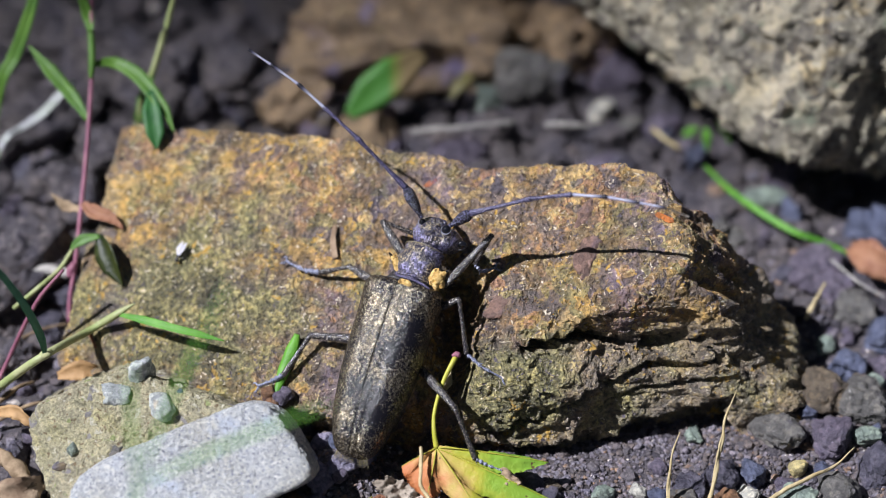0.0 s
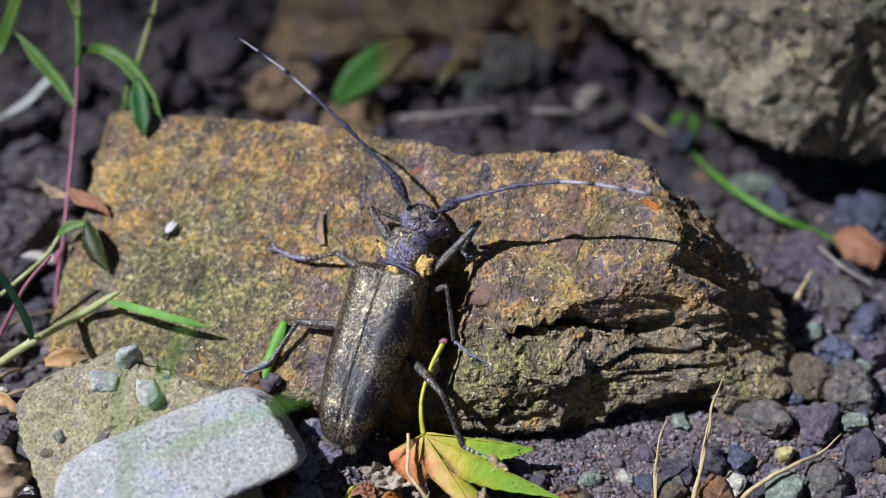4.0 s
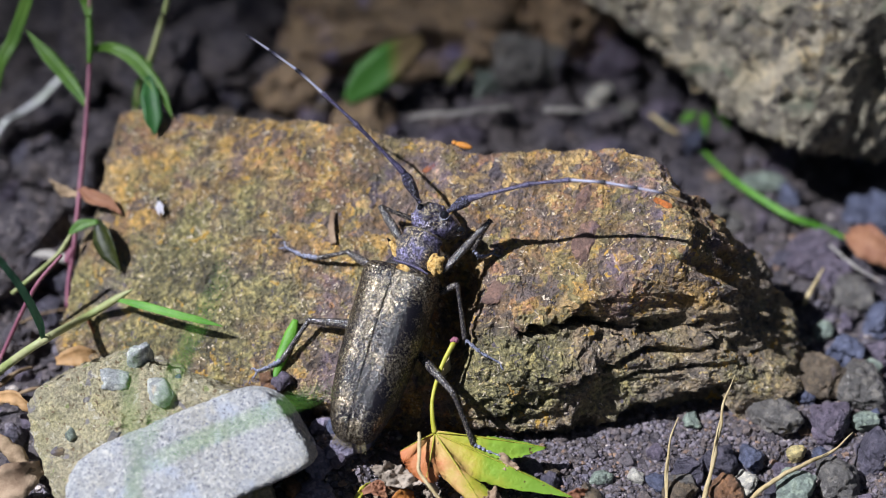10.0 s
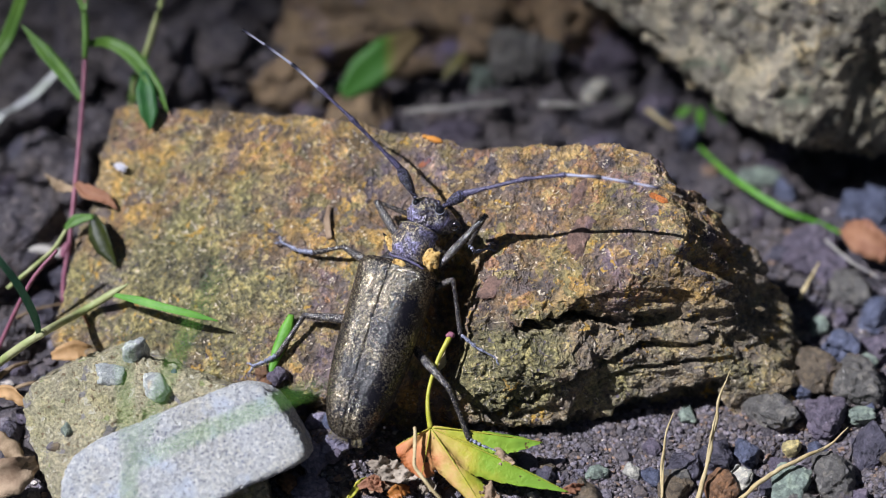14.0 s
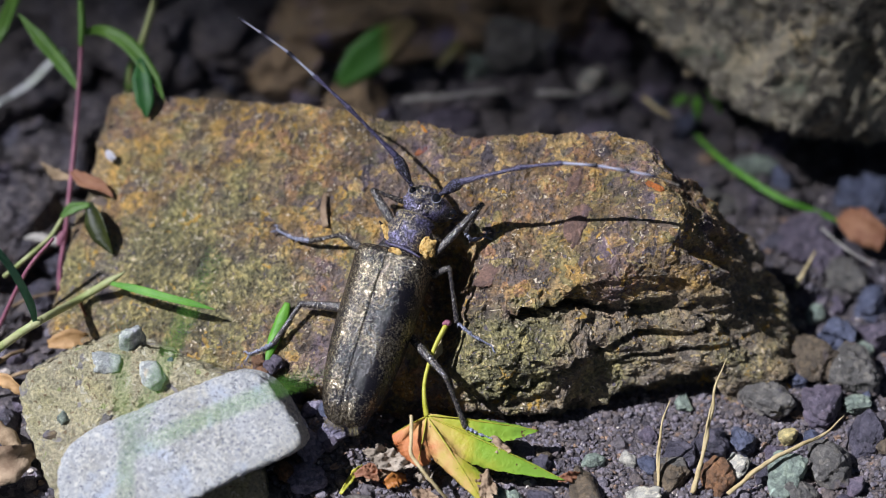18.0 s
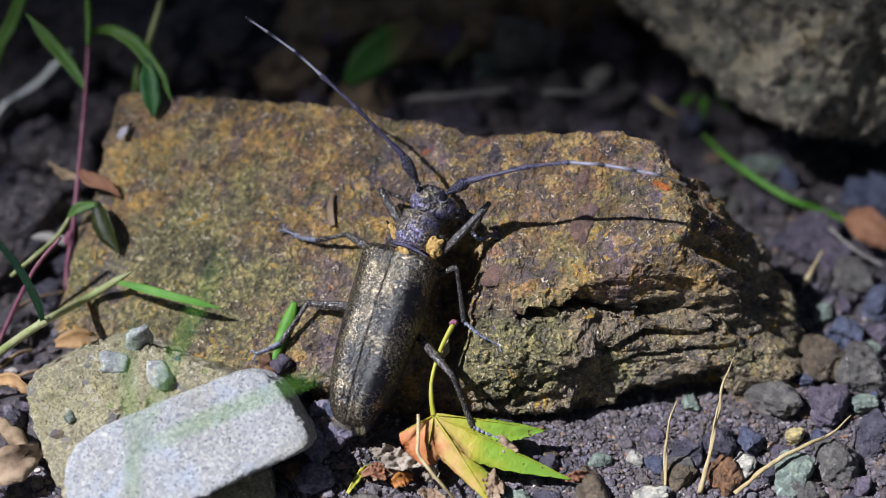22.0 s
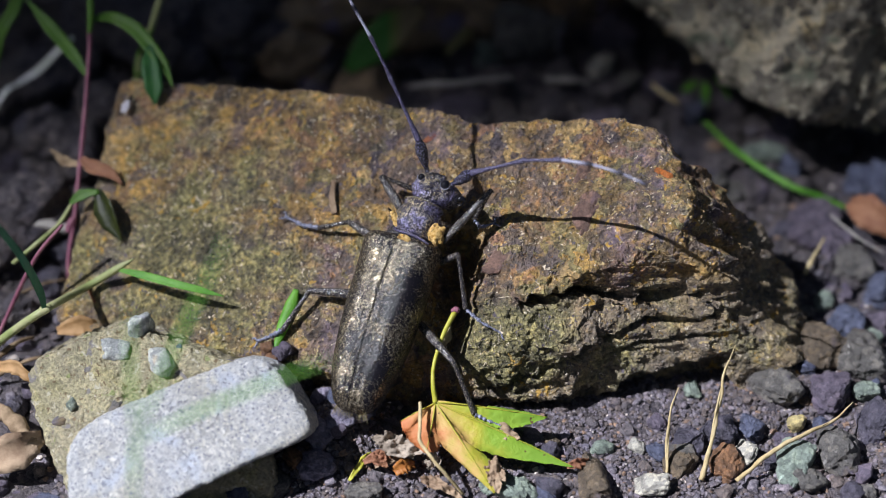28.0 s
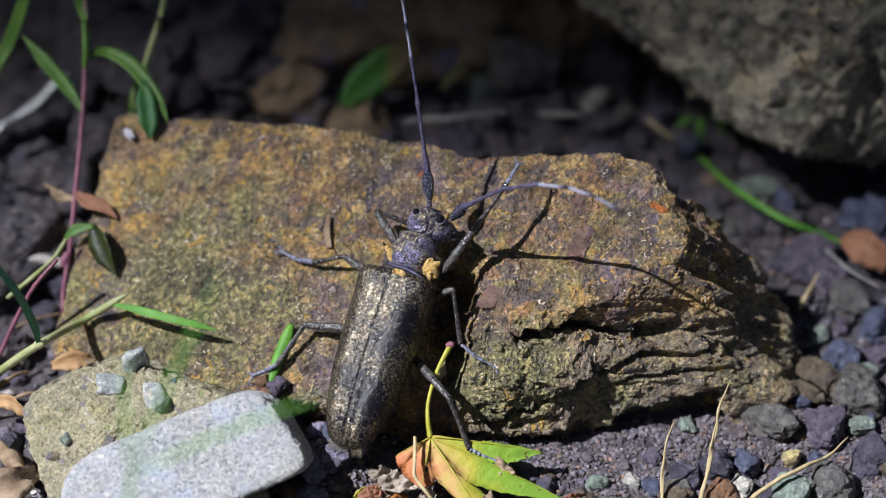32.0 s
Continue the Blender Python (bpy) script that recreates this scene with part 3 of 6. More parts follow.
def granite_stone():
    c = (-31.0, -31.7, 5.0)
    planes = [((-0.03, -0.55, 0.83), (-30.0, -35.0, 10.5)), ((-0.38, 0.615, 0.683), (-32.6, -28.8, 9.0)), ((0.16, 0.66, 0.73), (-23.0, -23.6, 9.2)), ((0.837, 0.36, 0.41), (-17.3, -33.6, 11.9)),
              ((0.92, -0.26, -0.29), (-14.6, -37.2, 9.6)), ((0.41, -0.61, -0.676), (-21.9, -39.7, 7.6)), ((-0.8, 0.37, 0.41), (-43.6, -34.9, 7.0)), ((-0.95, -0.13, -0.15), (-44.3, -38.0, 5.0)), ((0, 0, -1), (0, 0, -2))]
    v, faces, dirs = cut_stone(c, planes, 8, 16)
    v = v + dirs * (0.55 * fractal(v, 0.08, 3, 1.0, 8.0) + 0.22 * fractal(v, 0.35, 4, 0.9, 5.0) + 0.17 * fractal(v, 1.3, 4, 0.8, 2.0))[:, None]
    thing("granite_stone", (c[0], c[1], 0), "pale grey speckled smooth granite stone", "stone", geo=(v, faces), mat=GRANITE)


granite_stone()


def conglomerate():
    c = (-39.3, -23.6, 3.0)
    planes = [((-0.05, -0.50, 0.86), (-38.2, -27.1, 8.5)), ((-0.38, 0.615, 0.683), (-44.7, -18.8, 7.0)), ((0.35, 0.62, 0.69), (-30.2, -20.7, 8.0)), ((-1, 0, 0), (-50.2, -24.1, 4.0)),
              ((-0.9, -0.3, -0.33), (-48.1, -31.2, 3.0)), ((0.9, 0.1, 0.2), (-22.3, -23.2, 5.0)), ((0, -1, 0.1), (-42.3, -38.0, 3.0)), ((0, 0, -1), (0, 0, -2))]
    v, faces, dirs = cut_stone(c, planes, 7, 20)
    v = v + dirs * (0.8 * fractal(v, 0.09, 4, 1.0, 3.0) + 0.45 * fractal(v, 0.5, 5, 0.8, 6.0) + 0.22 * fractal(v, 1.7, 3, 0.8, 9.0))[:, None]
    st = thing("conglomerate_stone", (c[0], c[1], 0), "yellowish conglomerate stone with pale embedded pebbles", "stone")
    part("matrix", (v, faces), CONGLOMERATE, st)
    for at, r, m, s in (((-36.5, -20.6, 11.0), (1.9, 1.3, 3.0), QUARTZ, 1), ((-33.7, -26.2, 11.0), (2.1, 1.7, 1.5), QUARTZ, 2), ((-40.1, -23.6, 10.5), (2.0, 1.5, 1.2), QUARTZ, 3),
                        ((-44.6, -31.3, 9.0), (0.9, 0.8, 0.7), TEAL, 4), ((-46.5, -33.3, 8.0), (0.9, 1.2, 0.7), BLUE, 5), ((-31.7, -23.6, 10.5), (1.0, 0.8, 0.7), BLUE, 6),
                        ((-39.2, -32.9, 10.0), (1.1, 0.9, 0.7), GREY, 7)):
        at = v[np.argmin(((v - np.array(at)) ** 2).sum(1))]
        at = at + (np.array(c) - at) * 0.07
        part("pebble", lump(at, r, s, 4, s, 11, 0.12, 14), m, st, "pale embedded pebble" if m is QUARTZ else "")


conglomerate()


# ---------------------------------------------------------------- the beetle
def shell_material():
    """Black wing case with a bronze-grey felt of fine scales and bare dark patches."""
    m, nt, bsdf, co = start("bronze_black_wing_case", 0.4, 0.6)
    fine = noise_tex(nt, co, 4300, 3, 0.7, 0.6)
    mid = noise_tex(nt, co, 800, 6, 0.75, 0.4)
    wide = noise_tex(nt, co, 190, 4, 0.6, 0.9)
    mixed = node(nt, "ShaderNodeMath", {0: add(nt, add(nt, fine, mid, 0.75), wide, 0.5), 1: 2.25}, operation="DIVIDE").outputs[0]
    for spot, size in (((-8.2, -28.8, 12.7), 0.0035), ((-5.9, -24.0, 17.6), 0.0034), ((-11.4, -29.7, 9.9), 0.0019), ((-3.4, -21.8, 17.4), 0.0027), ((-10.2, -25.6, 14.2), 0.0022), ((-4.4, -20.2, 19.2), 0.0018)):
        at = tuple((c - o) * 0.001 for c, o in zip(spot, (-5.8, -18.1, 11.6)))
        far = node(nt, "ShaderNodeVectorMath", {0: co, 1: at}, operation="DISTANCE").outputs["Value"]
        near = ramp(nt, node(nt, "ShaderNodeMath", {0: far, 1: size}, operation="DIVIDE").outputs[0], [(0.4, (1, 1, 1)), (1.0, (0, 0, 0))])
        mixed = add(nt, mixed, near, -0.07)
    felt = ramp(nt, mixed, [(0.465, (0, 0, 0)), (0.535, (1, 1, 1))])
    felt_col = ramp(nt, noise_tex(nt, co, 3000, 4, 0.75), [(0.36, (0.045, 0.036, 0.026)), (0.5, (0.165, 0.132, 0.088)), (0.66, (0.74, 0.64, 0.46))])
    col = blend(nt, felt, (0.008, 0.007, 0.010), felt_col)
    nt.links.new(col, bsdf.inputs["Base Color"])
    nt.links.new(ramp(nt, felt, [(0, (0.25, 0.25, 0.25)), (1, (0.27, 0.27, 0.27))]), bsdf.inputs["Roughness"])
    nt.links.new(ramp(nt, felt, [(0, (0, 0, 0)), (1, (0.93, 0.93, 0.93))]), bsdf.inputs["Metallic"])
    bsdf.inputs["Specular IOR Level"].default_value = 0.4
    pits = cells(nt, co, 4600, "F1", "Distance")
    relief(nt, bsdf, add(nt, pits, fine, 0.8), 0.00006)
    return m


def horn_material(name, dark, pale=None, amount=(0.55, 0.68), rough=0.4, size=4800, depth=0.00013, stretch=1.0, spec=0.6):
    """Black horn, with pale down where pale is given."""
    m, nt, bsdf, co = start(name, rough, spec)
    co = node(nt, "ShaderNodeMapping", {"Vector": co, "Scale": (1, 1, stretch)}).outputs[0]
    fine = noise_tex(nt, co, size, 3, 0.65)
    col = ramp(nt, noise_tex(nt, co, 800, 4), [(0.3, dark), (0.7, tuple(v * 2.2 for v in dark))])
    if pale:
        col = blend(nt, ramp(nt, fine, grey(*amount)), col, pale)
    nt.links.new(col, bsdf.inputs["Base Color"])
    relief(nt, bsdf, add(nt, fine, cells(nt, co, 2800, "F1", "Distance"), 0.7), depth)
    return m


def down_material():
    """Black-violet horn with coarse wrinkles and clumps of gold and bluish down."""
    m, nt, bsdf, co = start("downy_black_horn", 0.3, 0.8)
    fine = noise_tex(nt, co, 5200, 3, 0.7, 0.8)
    mid = noise_tex(nt, co, 1500, 4, 0.7, 1.2)
    wide = noise_tex(nt, co, 420, 3, 0.6)
    mixed = node(nt, "ShaderNodeMath", {0: add(nt, add(nt, fine, mid, 0.8), wide, 0.25), 1: 2.05}, operation="DIVIDE").outputs[0]
    felt = ramp(nt, mixed, [(0.485, (0, 0, 0)), (0.545, (1, 1, 1))])
    tint = ramp(nt, wide, [(0.42, (0.66, 0.55, 0.33)), (0.50, (0.55, 0.50, 0.45)), (0.58, (0.40, 0.37, 0.60))])
    tint = blend(nt, 0.8, tint, ramp(nt, noise_tex(nt, co, 7000, 2), [(0.35, (0.35, 0.35, 0.35)), (0.65, (1.3, 1.3, 1.3))]), "MULTIPLY")
    col = blend(nt, felt, (0.016, 0.012, 0.034), tint)
    nt.links.new(col, bsdf.inputs["Base Color"])
    nt.links.new(ramp(nt, felt, [(0, (0, 0, 0)), (1, (0.75, 0.75, 0.75))]), bsdf.inputs["Metallic"])
    relief(nt, bsdf, add(nt, add(nt, mid, fine, 0.5), cells(nt, co, 2600, "F1", "Distance"), -0.35), 0.00022)
    return m


def banded_material():
    """Feeler joint: pale blue-grey down on the nearer part, dark at the joint."""
    m, nt, bsdf, co = start("banded_feeler", 0.5, 0.4)
    gen = node(nt, "ShaderNodeSeparateXYZ", {0: nt.nodes["Texture Coordinate"].outputs["Generated"]}).outputs[2]
    wob = add(nt, gen, noise_tex(nt, co, 1500, 3), 0.12)
    col = ramp(nt, wob, [(0.08, (0.03, 0.027, 0.045)), (0.16, (0.34, 0.34, 0.45)), (0.62, (0.42, 0.42, 0.52)), (0.90, (0.06, 0.055, 0.09)), (0.98, (0.012, 0.011, 0.018))])
    nt.links.new(col, bsdf.inputs["Base Color"])
    relief(nt, bsdf, noise_tex(nt, co, 4000, 3), 0.00008)
    return m


SHELL = shell_material()
HORN = horn_material("black_horn", (0.012, 0.011, 0.014), (0.30, 0.25, 0.17), (0.60, 0.68))
SKIN = down_material()
LIMB = horn_material("grey_downy_leg", (0.018, 0.016, 0.020), (0.30, 0.26, 0.20), (0.52, 0.66), 0.22, 7000, 0.00012, 0.7, 0.9)
FOOT = horn_material("pale_downy_foot", (0.05, 0.05, 0.075), (0.33, 0.35, 0.47), (0.42, 0.58), 0.28, 6500, 0.0001)
FRINGE = leafy("tan_fringe", (0.24, 0.20, 0.12), (0.40, 0.34, 0.20), 1500, 0.7, 0.2, 0.0)
FELT = horn_material("dark_feeler", (0.012, 0.011, 0.024), (0.16, 0.155, 0.26), (0.52, 0.60), 0.25, 6000, 0.0003, 1.0, 0.9)
VIOLET = horn_material("violet_grey_feeler", (0.028, 0.024, 0.05), (0.15, 0.135, 0.235), (0.46, 0.62), 0.35, 9000, 0.00012, 0.3, 0.6)
TIP = horn_material("brown_feeler_tip", (0.03, 0.024, 0.02), (0.12, 0.09, 0.06), (0.45, 0.6))
GLOSS = start("glossy_black_eye", 0.12, 0.7)[0]
GLOSS.node_tree.nodes["Principled BSDF"].inputs["Base Color"].default_value = (0.006, 0.006, 0.009, 1)
RING = horn_material("pale_eye_ring", (0.10, 0.10, 0.14), (0.34, 0.32, 0.30))
AMBER = leafy("orange_down", (0.52, 0.29, 0.06), (0.84, 0.60, 0.26), 3000, 0.7, 0.3, 0.0, (1900, 0.57, (0.20, 0.11, 0.03)))
BAND = banded_material()

TAIL = vec((-11.2, -31.0, 7.0))
FRONT = vec((-4.7, -14.3, 19.5))
AXIS = (FRONT - TAIL).normalized()
SIDE = AXIS.cross(SLOPE).normalized()
BACK = SIDE.cross(AXIS)
ROLL = radians(6)
BACK, SIDE = BACK * math.cos(ROLL) - SIDE * math.sin(ROLL), SIDE * math.cos(ROLL) + BACK * math.sin(ROLL)
SPAN = (FRONT - TAIL).length


def body_at(x, y, z):
    """A point of the body: x to its right, y forward from the tail, z to its back."""
    return TAIL + SIDE * x + AXIS * y + BACK * z


def elytron(sign):
    """One wing case: half a domed shell from the seam to the rim, with thickness."""
    ys = [-0.15, 0.25, 0.9, 2.0, 4.0, 7.0, 11.0, 15.0, 19.0, 22.0, 23.2, 23.8]
    ws = [1.1, 1.9, 2.5, 3.0, 3.55, 4.15, 4.5, 4.65, 4.75, 4.85, 4.8, 4.35]
    hs = [0.5, 1.1, 1.6, 2.1, 2.6, 3.0, 3.25, 3.35, 3.3, 3.15, 2.9, 2.3]
    k = SPAN / 23.8
    rows, cols = 90, 26
    verts, faces = [], []
    for layer in (1.0, 0.90):
        for i in range(rows):
            y = -0.15 + (23.95) * (i / (rows - 1)) ** 0.95
            w, h = np.interp(y, ys, ws), np.interp(y, ys, hs)
            for j in range(cols):
                a = radians(0.3 + 105.7 * j / (cols - 1))
                x = w * math.sin(a) ** 0.82 if a < math.pi / 2 else w * math.sin(a)
                z = h * math.copysign(abs(math.cos(a)) ** 0.74, math.cos(a)) - 0.35 * (a > math.pi / 2)
                groove = 0.07 * math.exp(-(j / 0.6) ** 2) - 0.12 * math.exp(-((j - 1.4) / 0.8) ** 2) + 0.10 * math.exp(-((j - 3.2) / 0.9) ** 2) - 0.10 * math.exp(-((y - 0.35) / 0.3) ** 2)
                shoulder = 0.35 * math.exp(-((y - 22.3) / 1.0) ** 2 - ((a - 1.05) / 0.3) ** 2)
                wob = math.sin(a) * 0.10 * noise.noise(Vector((x * 0.5 * sign, y * 0.35, sign * 3)))
                verts.append(body_at(sign * (x * layer + 0.005), y * k, (z + shoulder + wob) * layer - groove))
    n = rows * cols
    for i in range(rows - 1):
        for j in range(cols - 1):
            a, b, c, d = i * cols + j, i * cols + j + 1, (i + 1) * cols + j + 1, (i + 1) * cols + j
            q = (a, b, c, d) if sign < 0 else (d, c, b, a)
            faces.append(q)
            faces.append(tuple(v + n for v in q[::-1]))
    rim = [i * cols for i in range(rows)] + [(rows - 1) * cols + j for j in range(1, cols)] + [i * cols + cols - 1 for i in range(rows - 2, -1, -1)] + [j for j in range(cols - 2, 0, -1)]
    k = len(verts)
    verts += [verts[a] for a in rim] + [verts[a + n] for a in rim]
    m = len(rim)
    for i in range(m):
        a, b = k + i, k + (i + 1) % m
        faces.append((a, b, b + m, a + m) if sign < 0 else (b, a, a + m, b + m))
    return verts, faces


def ellipsoid(centre, axes, radii, sub=4, rough=0.03, seed=1.0, freq=1.1):
    dirs, faces = sphere(sub)
    m = np.array([[*(vec(a).normalized())] for a in axes])
    v = dirs * np.array(radii)
    v = v * (1 + rough * fractal(v, freq, 4, 0.9, seed))[:, None]
    return v @ m + np.array(centre), faces


def bone(a, b, up=(0.2, -0.5, 0.85)):
    """A pose at a with its z axis towards b."""
    z = (vec(b) - vec(a)).normalized()
    x = vec(up).cross(z).normalized()
    m = Matrix((x, z.cross(x), z)).transposed().to_4x4()
    return Matrix.Translation(vec(a) * MM) @ m


def rod(length, radii, sides=10, flat=1.0, bow=0.0, barbs=0, seed=0):
    """A limb piece along +z from the origin: a tapered round rod with a few short spines."""
    n = 14
    geo = tube([(bow * math.sin(math.pi * i / (n - 1)), 0, length * i / (n - 1)) for i in range(n)], spread(radii, n), sides, 2, 0.12, flat)
    rng = random.Random(seed)
    for _ in range(barbs):
        t, a = rng.uniform(0.1, 0.98), rng.uniform(0, 6.28)
        r = np.interp(t, np.linspace(0, 1, len(radii)), radii)
        p = vec(math.cos(a) * r * 0.8, math.sin(a) * r * 0.8 * flat, length * t)
        geo = joined(geo, tube([p, p + vec(math.cos(a) * 0.22, math.sin(a) * 0.22, 0.25)], [0.05, 0.01], 4, 1))
    return geo


def limb(name, geo, mat, parent, m, frame_of, label=""):
    """A limb piece built along +z, posed by m in the thing's space; frame_of is the pose of its parent piece."""
    ob = new(name, mesh_of(name, geo, mat))
    ob.parent = parent
    ob.matrix_basis = frame_of.inverted() @ m
    if label:
        ob["label"] = label
    return ob


BEETLE_AT = vec((-5.8, -18.1, 11.6))
HOME = Matrix.Translation(BEETLE_AT * MM)
MOVING = []


def chain(beetle, name, specs, poses, label, sub=("segment",)):
    """A jointed limb. specs: (length, radii, material, flat, spines) each; poses: (seconds, joints) with one joint more than pieces.
    The first piece is the part, the others hang on it."""
    def frames(joints):
        at, out = vec(joints[0]), []
        for (length, *_), a, b in zip(specs, joints, joints[1:]):
            d = (vec(b) - vec(a)).normalized()
            out.append(HOME.inverted() @ bone(at, at + d))
            at = at + d * length
        return out

    keyed = [(t, frames(j)) for t, j in poses]
    first = keyed[0][1]
    root = None
    for i, (length, radii, mat, flat, barbs) in enumerate(specs):
        geo = rod(length * 1.015, radii, 10, flat, 0.0, barbs, i + len(name))
        if i == len(specs) - 1 and name == "leg":
            for s in (-1, 1):
                geo = joined(geo, tube([(s * 0.1, 0, length), (s * 0.42, 0.1, length + 0.22), (s * 0.55, -0.05, length + 0.55), (s * 0.42, -0.3, length + 0.8)], [0.15, 0.13, 0.09, 0.03], 6, 3))
        if i == 0:
            root = limb(name, geo, mat, beetle, first[0], Matrix(), label)
            pieces = [root]
        else:
            pieces.append(limb(sub[min(i - 1, len(sub) - 1)], geo, mat, root, first[i], first[0]))
    if len(keyed) > 1:
        for i, ob in enumerate(pieces):
            MOVING.append((ob, [(t, f[i] if i == 0 else f[0].inverted() @ f[i]) for t, f in keyed]))
    return root


def beetle_thing():
    b = thing("longhorn_beetle", BEETLE_AT, "black and bronze longhorn beetle with banded feelers on a rock", "beetle")
    body = tube([body_at(0, 0.4, 0.1), body_at(0, 3, 0.2), body_at(0, 9, 0), body_at(0, 16, -0.4), body_at(0, 21, -0.8), body_at(0.4, 24.5, -0.6)],
                [0.7, 2.6, 3.7, 4.1, 3.4, 1.8], 20, 6, 0.0, 0.62)
    part("abdomen", body, HORN, b, "black downy underside")
    part("wing_case", elytron(-1), SHELL, b, "bronze-black mottled wing case")
    part("wing_case", elytron(1), SHELL, b, "bronze-black mottled wing case")
    rng = random.Random(12)
    hairs = []
    for _ in range(70):
        a = rng.uniform(-1.2, 1.2)
        q = body_at(2.1 * math.sin(a), 0.25 + 0.5 * (1 - math.cos(a)), rng.uniform(-0.3, 0.5))
        d = body_at(2.1 * math.sin(a) * 1.25, -0.75 + rng.uniform(-0.3, 0.3), rng.uniform(-0.9, 0.0)) - q
        hairs.append(tube([q, q + d * 0.5 + BACK * 0.05, q + d], [0.03, 0.022, 0.006], 4, 2))
    part("tail_fringe", joined(*hairs), FRINGE, b, "fringe of fine pale hairs")
    part("scutellum", ellipsoid((-4.85, -16.35, 21.5), ((0.93, -0.3, 0.1), (-0.2, 0.67, 0.74), (0, -0.74, 0.67)), (0.88, 0.55, 0.42), 5, 0.16, 4.0, 1.6), AMBER, b, "orange downy scutellum")
    # neck shield
    p0, p3 = vec((-4.1, -14.3, 19.7)), vec((-2.4, -10.65, 22.0))
    way = (p3 - p0).normalized()
    side = way.cross(SLOPE).normalized()
    top = side.cross(way)
    n, sides = 64, 72
    prof_t = [0.0, 0.06, 0.14, 0.3, 0.5, 0.68, 0.82, 0.9, 1.0]
    prof_r = [2.2, 2.6, 2.3, 2.62, 2.8, 2.65, 2.3, 2.5, 2.3]
    verts, faces = [], []
    for i in range(n):
        t = i / (n - 1)
        c = p0.lerp(p3, t)
        r = np.interp(t, prof_t, prof_r)
        for k in range(sides):
            a = 2 * math.pi * k / sides
            rr = r * (1 + 0.055 * noise.fractal(Vector((math.cos(a) * 2.2, math.sin(a) * 2.2, t * 3)), 0.9, 2.0, 4) + 0.022 * noise.noise(Vector((math.cos(a) * 5, math.sin(a) * 5, t * 22))) - 0.03 * math.exp(-((t - 0.17) / 0.03) ** 2) - 0.03 * math.exp(-((t - 0.86) / 0.03) ** 2))
            verts.append(c + side * math.cos(a) * rr + top * math.sin(a) * rr * 0.92)
    for i in range(n - 1):
        for k in range(sides):
            q, w = i * sides + k, i * sides + (k + 1) % sides
            faces.append((q, w, w + sides, q + sides))
    faces += [tuple(range(sides))[::-1], tuple(range((n - 1) * sides, n * sides))]
    shield = part("pronotum", (verts, faces), SKIN, b, "black punctured neck shield with side spines")
    for s, at, radii, tip in ((-1, (-6.0, -12.6, 21.4), (0.42, 1.05, 0.42), (-6.75, -11.35, 21.85)), (1, (-1.05, -15.75, 21.55), (0.92, 1.30, 0.70), (0.22, -15.05, 22.4))):
        at, tip = vec(at), vec(tip)
        out = tip - at
        down = joined(ellipsoid(at, ((1, 0.1 * s, 0.1), (-0.12, 0.67, 0.74), (0, -0.74, 0.67)), radii, 6, 0.34, 3.0 + s, 1.7),
                      tube([at - out * 0.1, at + out * 0.45, tip - out * 0.1], [radii[0] * 0.95, radii[0] * 0.62, 0.12], 12, 6, 0.15))
        part("downy_patch", down, AMBER, shield, "orange downy patch")
        part("spine", tube([at + out * 0.7, tip - out * 0.1, tip + out * 0.12 + top * 0.1], [0.20, 0.15, 0.03], 8, 4), GLOSS, shield)
    part("rear_rim", tube([(-6.0, -14.35, 21.2), (-5.3, -15.3, 21.75), (-4.0, -16.1, 21.95), (-2.7, -16.8, 21.75), (-1.9, -17.2, 21.4)], [0.10, 0.17, 0.19, 0.17, 0.10], 8, 6, 0.08), VIOLET, shield, "raised violet-grey rear rim")
    part("collar", tube([p3 + side * 2.55 * math.cos(a) + top * 2.42 * math.sin(a) - way * 0.2 for a in np.linspace(-0.2, math.pi + 0.2, 14)], [0.045] * 3, 6, 2), FRINGE, shield, "thin tan collar fringe")
    # head, turned a little to its right
    h = vec((-1.5, -9.1, 22.8))
    fw = (vec((1.9, -9.6, 22.1)) - h).normalized()
    head = part("head", joined(ellipsoid(h, (side, way, top), (2.45, 2.15, 2.35), 6, 0.09, 2.0, 1.9), ellipsoid(vec((0.3, -10.0, 22.6)), (fw, way, top), (1.7, 1.5, 1.95), 5, 0.06, 5.0)), SKIN, b, "black head with gold flecks")
    for at, r in (((-2.8, -8.9, 24.8), 0.42), ((0.1, -10.2, 24.7), 0.56)):
        at = vec(at)
        part("eye", ellipsoid(at, (side, way, top), (r, r * 1.05, r), 3, 0.0), GLOSS, head, "glossy black compound eye")
        part("eye_ring", tube([at + side * (r + 0.07) * math.cos(a) - way * (r + 0.10) * math.sin(a) + top * 0.15 for a in np.linspace(-0.3, math.pi + 0.3, 10)], [0.03, 0.10, 0.03], 6, 3), RING, head, "pale downy eye rim")
    part("mandible", tube([(1.4, -10.4, 22.5), (2.1, -10.6, 22.8), (2.4, -10.8, 22.5), (2.0, -10.9, 22.1)], [0.45, 0.34, 0.22, 0.08], 8), GLOSS, head, "short black jaw")
    part("palp", tube([(1.4, -10.9, 22.2), (1.9, -11.0, 22.1), (2.3, -10.5, 21.8)], [0.16, 0.14, 0.10], 6), HORN, head)

    # feelers
    def joints(text):
        return [vec(p) for p in text]

